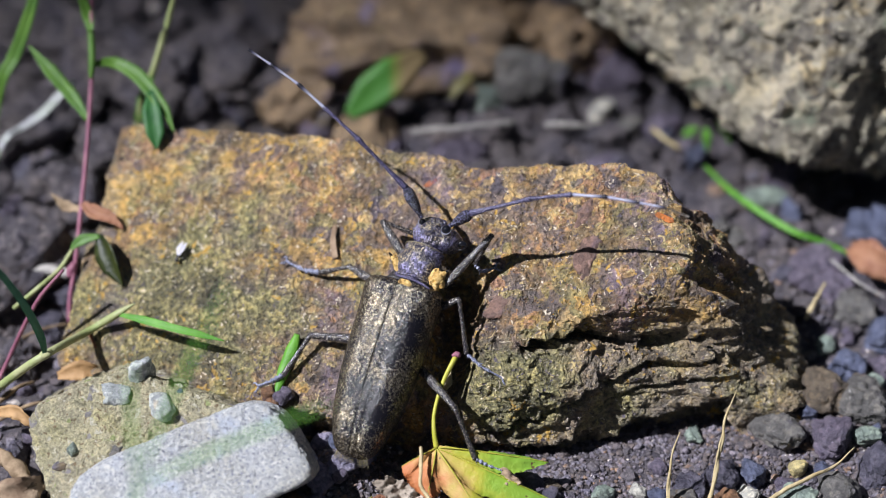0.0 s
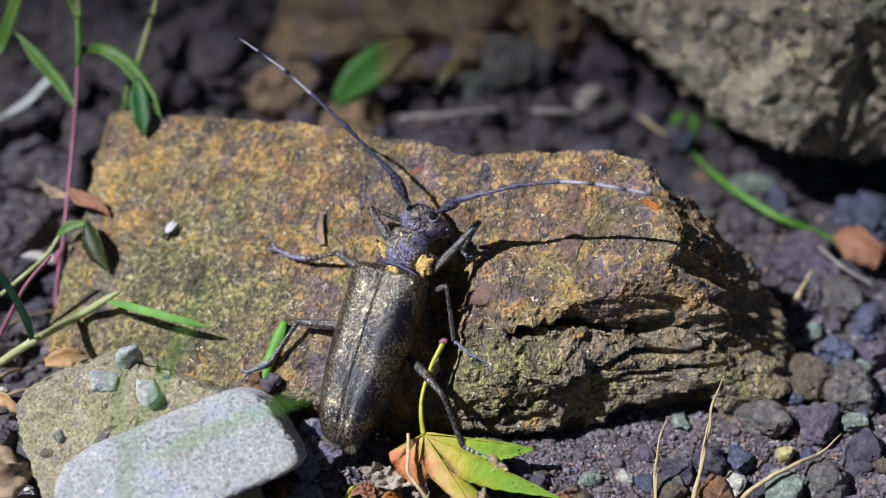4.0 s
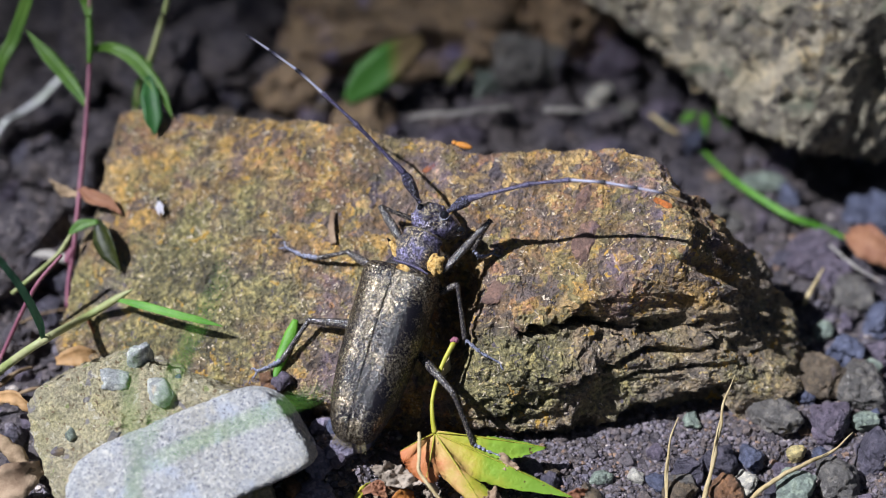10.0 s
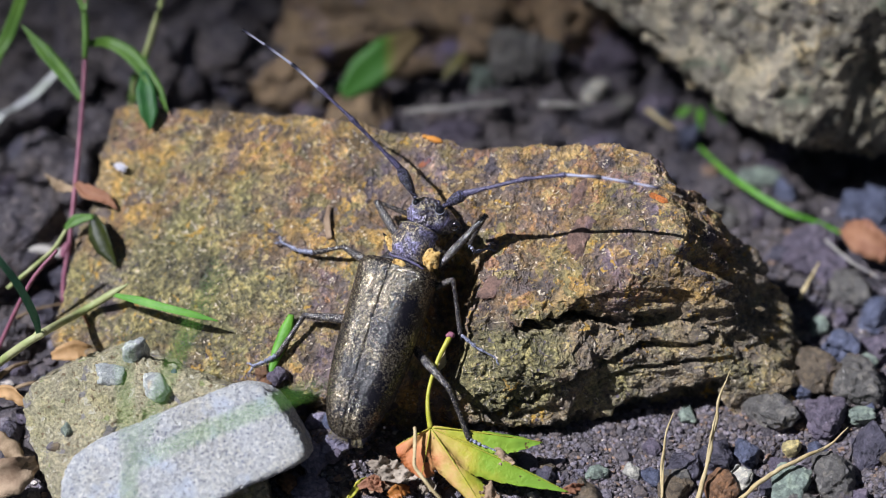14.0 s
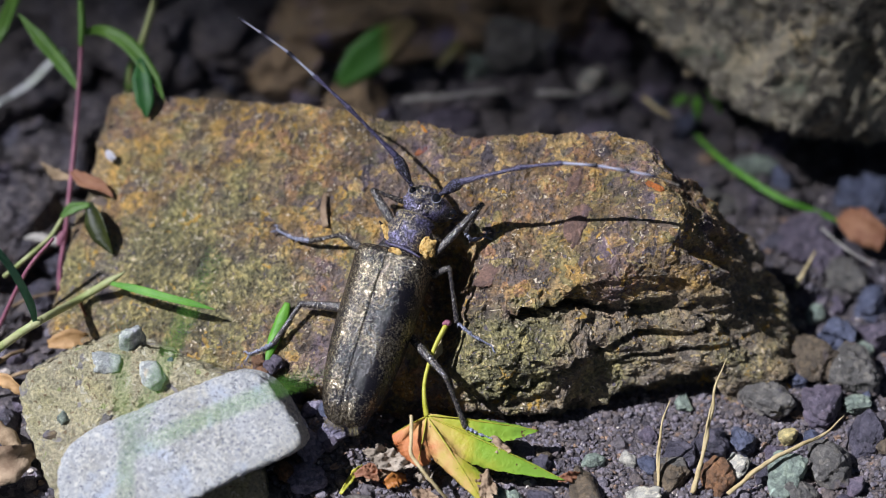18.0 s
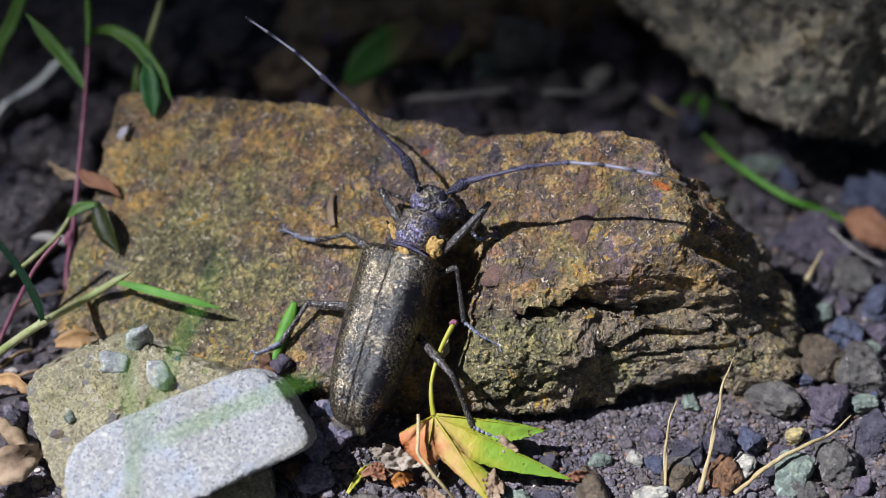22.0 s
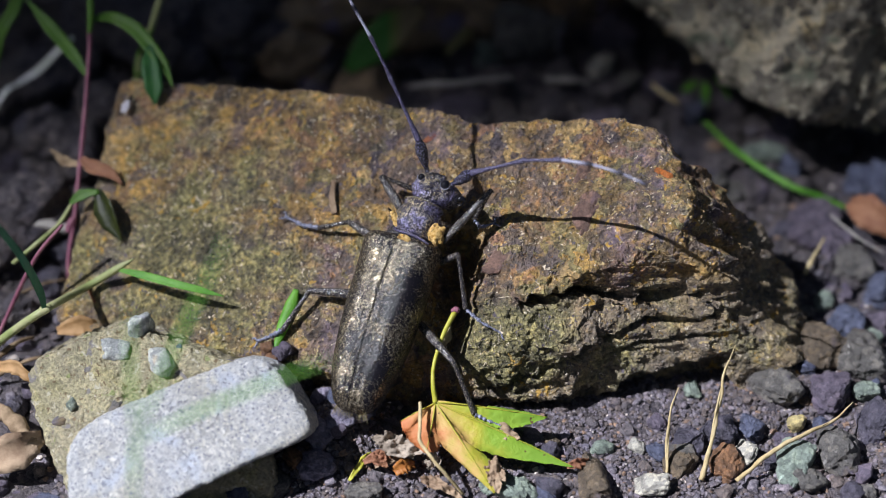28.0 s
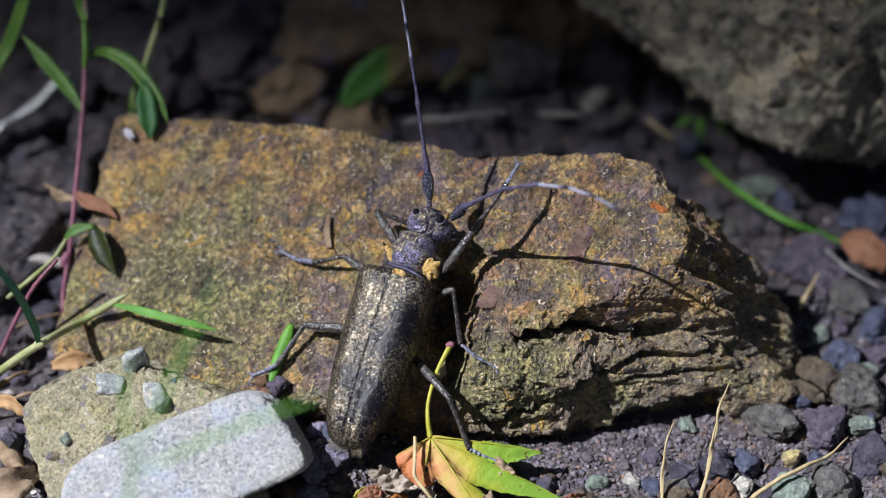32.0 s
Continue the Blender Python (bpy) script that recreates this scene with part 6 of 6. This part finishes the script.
# ---------------------------------------------------------------- pebbles and clods
def pebbles():
    rows = [
        ((53.8, 1.6, 1.5), (3.4, 2.6, 2.2), GREY, "grey"), ((51.2, -8.9, 1.5), (2.5, 2.2, 2.0), BLUE, "blue-grey"), ((52.2, -16.5, 2.0), (3.5, 3.6, 2.8), GREY, "brownish grey"),
        ((47.1, -15.1, 2.0), (2.8, 3.2, 2.6), BROWN, "brown"), ((40.9, -21.0, 1.6), (3.2, 2.7, 2.2), GREY, "rough grey"), ((52.1, -21.2, 1.0), (2.0, 1.3, 1.3), TEAL, "greenish grey"),
        ((47.5, -22.4, 1.4), (3.0, 2.5, 2.2), PURPLE, "dark purple"), ((43.1, -26.2, 1.4), (1.35, 1.5, 1.1), CREAM, "cream yellow"), ((36.3, -31.4, 1.6), (2.1, 1.7, 1.3), PALE, "pale grey-green"),
        ((33.8, -33.3, 1.6), (2.2, 2.2, 1.8), RUST, "rust brown"), ((33.7, -28.1, 1.6), (2.5, 2.0, 1.7), DARK, "dark purple"), ((37.5, -27.0, 1.0), (2.2, 1.7, 1.2), BLUE, "blue-grey"),
        ((47.5, -31.6, 1.8), (2.7, 2.8, 2.2), GREY, "grey striped"), ((42.1, -34.0, 1.4), (3.3, 2.3, 1.8), TEAL, "teal-green"), ((23.4, -30.3, 0.8), (1.1, 1.0, 0.8), PALE, "white"),
        ((26.0, -31.1, 0.8), (1.2, 1.5, 1.0), BLUE, "blue"), ((30.5, -20.5, 0.8), (1.5, 1.0, 0.9), TEAL, "pale green"), ((48.9, -4.4, 1.0), (1.2, 1.5, 1.2), TEAL, "mint green"),
        ((56.0, -3.0, 1.0), (2.6, 2.0, 1.4), BLUE, "slate blue"), ((55.7, 17.3, 1.5), (2.0, 2.2, 1.8), BLUE, "blue-grey"), ((49.0, 8.7, 1.5), (4.2, 3.6, 2.4), PURPLE, "purple"),
        ((51.7, 6.2, 1.5), (2.6, 2.6, 2.2), PURPLE, "purple"), ((35.0, 33.6, 1.6), (1.7, 2.2, 2.0), BLUE, "pale violet-grey"), ((46.9, 20.8, 1.2), (2.2, 1.6, 1.5), BLUE, "blue-grey"),
        ((58.9, 15.8, 2.0), (2.5, 3.4, 2.4), BLUE, "slate blue"), ((39.2, 16.1, 1.2), (2.0, 1.6, 1.3), GREY, "grey"), ((36.5, 17.6, 1.2), (2.3, 2.2, 1.8), GREY, "tan grey"),
        ((42.7, 16.4, 1.0), (1.8, 1.5, 1.2), PURPLE, "purple"), ((49.6, 12.9, 1.0), (1.6, 1.4, 1.2), GREY, "grey"), ((43.8, 24.0, 1.0), (3.0, 1.4, 1.3), TEAL, "pale green-grey"),
        ((45.2, -17.3, 1.0), (1.5, 1.3, 1.0), BLUE, "blue"), ((54.1, -11.3, 1.0), (1.6, 1.2, 1.0), TEAL, "pale green"), ((55.8, -8.7, 1.5), (2.2, 2.0, 1.6), PURPLE, "mauve"),
        ((52.4, -27.1, 1.2), (2.6, 2.4, 1.8), DARK, "dark grey"), ((41.6, -28.5, 0.6), (1.4, 1.1, 0.8), PURPLE, "purple"), ((46.3, -26.6, 0.6), (1.6, 1.2, 0.9), BLUE, "blue"),
        ((30.0, -29.6, 0.8), (2.0, 1.8, 1.3), DARK, "dark purple"), ((28.2, -33.3, 0.8), (2.2, 1.6, 1.2), BROWN, "brown"), ((26.0, -26.3, 0.3), (1.2, 1.0, 0.7), PURPLE, "purple"),
        ((18.9, -30.7, 0.5), (1.5, 1.1, 0.8), TEAL, "pale grey-green"), ((17.6, -36.0, 0.8), (3.4, 2.0, 1.5), BROWN, "brown"), ((24.6, -36.9, 0.8), (2.2, 1.6, 1.2), PALE, "pale grey"),
        ((12.7, -32.4, 0.6), (1.5, 1.2, 1.0), DARK, "dark"), ((8.6, -37.7, 1.2), (2.5, 2.0, 1.6), TEAL, "grey-teal"), ((43.5, -36.0, 0.8), (2.2, 1.6, 1.2), GREY, "grey"),
        ((-11.4, -28.3, 1.2), (2.6, 1.9, 1.7), SUNNY_POWDER, "crumbly violet-grey"), ((-12.6, -30.0, 0.8), (1.8, 1.4, 1.1), SUNNY_POWDER, "dark"), ((-15.3, -24.3, 1.0), (1.4, 1.5, 1.2), SUNNY_POWDER, "slate blue"),
        ((-17.3, -23.4, 0.8), (1.2, 1.1, 0.9), BROWN, "brown"), ((-15.1, -31.4, 1.0), (1.7, 1.9, 1.4), SUNNY_POWDER, "violet-grey"), ((-17.9, -33.3, 1.0), (1.9, 1.2, 1.1), RUST, "red-brown"),
        ((-15.3, -35.1, 1.0), (2.4, 1.9, 1.5), SUNNY_POWDER, "dark blue"), ((-21.5, -35.3, 0.8), (1.7, 1.2, 1.0), DARK, "dark blue"), ((-13.3, -24.9, 0.8), (1.2, 1.5, 1.0), BLUE, "blue-grey"),
        ((-17.7, -21.2, 1.2), (2.6, 1.5, 1.3), DARK, "dark crumbly"), ((-9.7, -38.3, 0.8), (2.2, 2.0, 1.4), GREY, "tan grey"), ((-19.8, -36.5, 0.8), (1.8, 1.5, 1.0), GREY, "grey"),
        ((-24.5, -38.4, 1.0), (2.4, 1.5, 1.2), BLUE, "slate blue"), ((-48.6, -15.8, 2.0), (2.3, 1.6, 1.4), BLUE, "slate blue"), ((-53.0, -23.6, 1.5), (2.0, 1.6, 1.4), DARK, "dark blue"),
        ((-50.7, -2.4, 2.0), (1.8, 2.2, 1.8), DARK, "dark"), ((-48.4, 4.6, 2.0), (3.2, 2.6, 2.2), DARK, "dark purple"), ((-54.1, 9.0, 2.0), (1.8, 0.9, 0.8), PALE, "white"),
        ((-49.2, -2.7, 2.0), (0.9, 1.2, 0.8), PALE, "pale"), ((-29.7, 40.7, 3.0), (0.9, 0.9, 0.9), BLUE, "small violet"), ((22.1, 42.0, 2.0), (1.7, 1.8, 1.5), PALE, "pale pinkish"),
        ((26.0, 39.4, 1.5), (2.0, 1.6, 1.4), GREY, "grey"), ((30.9, 38.8, 2.0), (1.3, 1.3, 1.2), BLUE, "violet-grey"), ((49.5, 30.3, 1.0), (1.0, 1.0, 0.9), PALE, "pale"),
        ((11.8, 46.6, 4.0), (4.0, 5.0, 5.0), GREY, "grey angular"), ((6.3, 46.3, 3.0), (2.2, 2.0, 2.2), TEAL, "bluish"), ((-11.4, 35.6, 2.0), (8.0, 4.0, 3.0), SLATE, "brown"),
        ((24.9, 49.2, 2.0), (4.0, 3.0, 2.5), PURPLE, "dark purple"), ((1.3, 32.5, 1.0), (5, 3, 2.2), PURPLE, "dark purple"),
    ]
    for i, (at, r, mat, tint) in enumerate(rows):
        g = ground_height(at[0], at[1])
        z = g + r[2] * 0.55
        thing("pebble", (at[0], at[1], g), f"{tint} rounded pebble half sunk in soil", "pebble", "pebbles on the soil",
              geo=lump((at[0], at[1], z), r, i + 5, 5 if max(r) > 1.6 else 4, i * 1.3, 9, 0.17, 9, 0.25), mat=mat)
    back = [((-6.9, 54.0, 5.0), (16, 9, 7)), ((9.5, 56.0, 5.0), (11, 8, 6)), ((-18.2, 51.9, 5.0), (7, 6, 6)), ((-33.8, 51.9, 4.0), (9, 8, 6)), ((-27.0, 46.6, 3.0), (6, 5, 4.5)), ((-39.0, 45.3, 4.0), (7, 6, 6)),
            ((-56.8, 5.7, 4.0), (5.5, 8, 6)), ((-53.4, 24.0, 4.0), (6, 6, 5)), ((-58.9, 37.6, 4.0), (8, 6, 5)), ((-48.6, 53.3, 4.0), (9, 7, 6)), ((17.7, 55.3, 4.0), (8, 6, 5)), ((-21.2, 42.7, 3.0), (5, 4, 4)), ((-54.9, -8.2, 2.0), (3, 3, 2.5)),
            ((-47.4, 31.3, 2.0), (5, 4, 4)), ((-59.9, 58.7, 4.0), (10, 7, 6)), ((3.0, 62.9, 5.0), (12, 7, 7))]
    for i, (at, r) in enumerate(back):
        g = ground_height(at[0], at[1])
        thing("stone", (at[0], at[1], g), "dull brown stone in the shade behind", "stone", "stones behind the rock",
              geo=lump((at[0], at[1], g + r[2] * 0.5), r, i + 200, 5, i * 0.9, 10, 0.24, 12, 0.2), mat=SOIL if at[0] < -24 else SLATE)
    for i, at in enumerate(((-21.7, -20.6, 7.4), (-20.1, -21.6, 7.4), (-19.2, -21.2, 7.7), (-21.1, -22.0, 6.7))):
        thing("crumb", at, "red-purple crumb of plant matter on the rock", "crumb", "crumbs by the beetle", geo=lump(at, (0.9, 0.8, 0.8), i + 400, 3, i, 6, 0.25), mat=(RUST, PURPLE, PURPLE, RUST)[i])


def gravel():
    """Grit and crumbs strewn over the soil."""
    rng = np.random.RandomState(4)
    CLODS = [mesh_of("clod", lump((0, 0, 0), (1, 1, 1), q + 60, 4, q, 11, 0.30, 8), m) for q, m in enumerate((SOIL, SOIL, DARK, SOIL, BROWN, SOIL, PURPLE, SOIL))]
    verts, polys, k = [], [], 0
    clods, clod_polys, kc = [], [], 0
    for size, count, lo, hi in (("sand", 16000, 0.12, 0.34), ("grit", 7000, 0.16, 0.45), ("small", 1700, 0.4, 0.9), ("crumb", 380, 1.0, 1.9)):
        dirs, faces = sphere(1 if size == "sand" else 2)
        faces = np.array(faces)
        for i in range(count):
            x, y = (rng.uniform(-22, 62), rng.uniform(-42, -14)) if size == "sand" else (rng.uniform(-66, 66), rng.uniform(-42, 75))
            if size in ("small", "crumb") and 8 < x < 32 and y < -20 and rng.uniform() < 0.6:
                continue
            if size == "grit" and y > 20:
                continue
            r = rng.uniform(lo, hi) * (1.25 if y > 15 else 1)
            g = ground_height(x, y)
            if size == "crumb" and y < -6:
                if abs(x) < 46 and y > -24:
                    continue
                mat, tint = ((BLUE, "slate blue"), (PURPLE, "dull violet"), (GREY, "grey"), (DARK, "dark"), (BROWN, "brown"), (TEAL, "grey-green"))[rng.choice(6, p=(0.24, 0.26, 0.2, 0.16, 0.08, 0.06))]
                thing("pebble", (x, y, g), f"small {tint} pebble among fine grit", "pebble", "pebbles on the soil", geo=lump((x, y, g + r * 0.35), (r * 0.9, r * 0.75, r * 0.65), i + 900, 4, i * 1.7, 9, 0.17, 9, 0.25), mat=mat)
                continue
            s = np.array([r * rng.uniform(0.8, 1.3), r * rng.uniform(0.8, 1.3), r * rng.uniform(0.6, 0.95)])
            off = rng.uniform(-50, 50)
            bump = 1 + 0.35 * np.sin(dirs @ rng.normal(0, 2.4, 3) + off) * np.cos(dirs @ rng.normal(0, 2.0, 3))
            a = rng.uniform(0, 6.28)
            v = dirs * bump[:, None] * s
            v = np.stack([v[:, 0] * math.cos(a) - v[:, 1] * math.sin(a), v[:, 0] * math.sin(a) + v[:, 1] * math.cos(a), v[:, 2]], 1) + np.array([x, y, g + s[2] * 0.45])
            if y > -6 and size == "crumb" and y < 48 and rng.uniform() < 0.85:
                ob = new("clod", CLODS[i % len(CLODS)])
                ob.matrix_world = Matrix.Translation(vec(x, y, g + s[2] * 0.3) * MM) @ Euler((0, 0, a)).to_matrix().to_4x4() @ Matrix.Diagonal((*(s * 1.15), 1.0))
                tagged(ob, "crumbly clod of damp dark soil behind the rock", "clod", "clods on the soil")
                continue
            if y > -6 and size in ("small", "crumb") and rng.uniform() < 0.72:
                clods.append(v)
                clod_polys.append(faces + kc)
                kc += len(dirs)
                continue
            verts.append(v)
            polys.append(faces + k)
            k += len(dirs)
    thing("gravel", (0, 0, 0), "loose dark grit and small mixed gravel", "gravel", geo=(np.concatenate(verts), np.concatenate(polys)), mat=GRAVEL, kind="stuff", smooth=False)
    thing("soil_clods", (0, 0, 0), "loose clods of damp dark soil", "soil", geo=(np.concatenate(clods), np.concatenate(clod_polys)), mat=SOIL, kind="stuff", smooth=False)


pebbles()
gravel()


# ---------------------------------------------------------------- small insects
WING = leafy("milky_wing", (0.55, 0.53, 0.60), (0.75, 0.72, 0.76), 900, 0.35, 0.5, 0.2)
ORANGE = leafy("orange_insect", (0.60, 0.22, 0.03), (0.70, 0.30, 0.05), 900, 0.4, 0.5, 0.1)


def small_insect(name, label, colour, size):
    ob = thing(name, (0, 0, 0), label, "insect")
    part("body", ellipsoid((0, 0, 0.45), ((1, 0, 0), (0, 1, 0), (0, 0, 1)), (0.36 * size, 1.0 * size, 0.34 * size), 3), colour if colour is ORANGE else HORN, ob)
    part("head", ellipsoid((0, 1.15 * size, 0.45), ((1, 0, 0), (0, 1, 0), (0, 0, 1)), (0.26 * size, 0.28 * size, 0.26 * size), 2), colour if colour is ORANGE else HORN, ob)
    for s in (-1, 1):
        if colour is not ORANGE:
            part("wing", blade([(s * 0.1, 0.6 * size, 0.75), (s * 0.22, -0.3 * size, 0.85), (s * 0.25, -1.3 * size, 0.7)], [0.12, 0.34 * size, 0.05], (0, 0, 1), 0.1, thick=0.05), colour, ob)
        for q in (-0.4, 0.1, 0.6):
            part("leg", tube([(s * 0.2, q * size, 0.4), (s * 0.75 * size, q * size, 0.55), (s * 0.95 * size, q * size * 1.2, 0.0)], [0.05, 0.04, 0.03], 5, 3), HORN, ob)
    return ob


FLY = small_insect("small_fly", "tiny dark fly with milky pale wings", WING, 1.0)
BUG = small_insect("orange_bug", "tiny orange insect at the rock's edge", ORANGE, 1.15)


def on_slope(at, turn):
    """A pose on the rock's upper face, heading turned from uphill."""
    return Matrix.Translation(vec(at) * MM) @ SLOPE.to_track_quat("Z", "Y").to_matrix().to_4x4() @ pose(0, 0, 0, 0, 0, turn)


def motions():
    fly = [(0, (-33.2, -2.2, 13.8), 175), (1, (-32.9, -2.7, 13.6), 175), (2, (-33.1, -2.3, 13.8), 190), (3, (-33.2, -1.5, 14.2), 180), (3.5, (-33.0, -1.3, 14.3), 170), (5.5, (-33.2, -0.9, 14.5), 120),
           (6.5, (-34.3, 0.0, 14.7), 60), (7.5, (-34.7, 0.4, 14.8), 60), (8.5, (-35.0, 0.9, 15.0), 55), (9.5, (-35.8, 1.4, 15.1), 40), (10, (-35.8, 1.9, 15.3), 35), (10.5, (-36.1, 2.4, 15.5), 35),
           (11, (-36.6, 3.3, 15.8), 35), (11.5, (-37.1, 4.2, 16.2), 45), (12.5, (-39.2, 6.2, 16.7), 60), (13, (-40.0, 6.7, 16.8), 75), (14, (-40.8, 7.0, 16.7), 85), (14.5, (-41.2, 6.9, 16.6), 85),
           (16.5, (-41.4, 7.0, 16.6), 80), (17.5, (-41.5, 7.0, 16.6), 70), (19.5, (-41.6, 8.2, 17.2), 15), (20.5, (-41.3, 8.6, 17.5), 0), (21, (-41.3, 8.9, 17.6), -5), (22, (-40.6, 9.8, 18.2), -15),
           (23, (-40.3, 10.2, 18.5), -15), (24, (-40.2, 10.7, 18.8), -10), (25, (-40.2, 11.1, 19.0), -5), (28, (-40.6, 11.4, 19.1), 0), (32, (-39.9, 12.2, 19.6), 60)]
    walk(FLY, [(t, on_slope(at, turn)) for t, at, turn in fly])
    bug = [(0, (6.8, 3.2, 19.7), 90), (6, (5.4, 4.8, 20.2), 90), (9, (3.7, 4.5, 22.6), 90), (11.5, (0.9, 4.7, 23.3), 90), (13, (-0.1, 4.6, 23.3), 85), (14.5, (-0.8, 4.5, 23.3), 90),
           (16.5, (-1.3, 4.6, 23.3), 80), (18, (-1.4, 4.5, 22.8), 60), (19.5, (-2.4, 6.1, 19.6), 40), (24, (-2.8, 6.2, 19.0), 40), (32, (-3.2, 6.3, 18.9), 40)]
    walk(BUG, [(t, on_slope(at, turn)) for t, at, turn in bug])
    # shifts and turns of the unseen bough, set to steer its shade edge
    sway = [(0, 50, 8), (1, 46, 10), (2, 37, 22), (3, 39, 25), (6, 40, -10), (7, 24, -12), (8, 17, -8), (9, 26, 2), (11, 35, 6), (14, 37, 8), (14.8, 36, 10), (17, 29, 18), (18, 19, 18), (18.5, 17, 22),
            (20, 37, 34), (21, 19, 23), (22, 6, 8), (23, 1, 4), (25, 3, 4), (28, 2, 4), (30, 5, 8), (31, 5, 16), (32, 11, 18)]
    hub = Matrix.Translation(SUN * 9)
    home = Matrix.Translation(TREE.location)
    rest = home @ Matrix.Translation(BOUGH.location)
    walk(BOUGH, [(t, home.inverted() @ Matrix.Translation(BOUGH_OUT * d * MM) @ hub @ Matrix.Rotation(radians(-turn), 4, SUN) @ hub.inverted() @ rest) for t, d, turn in sway])
    for ob, rows in MOVING:
        walk(ob, rows)


motions()
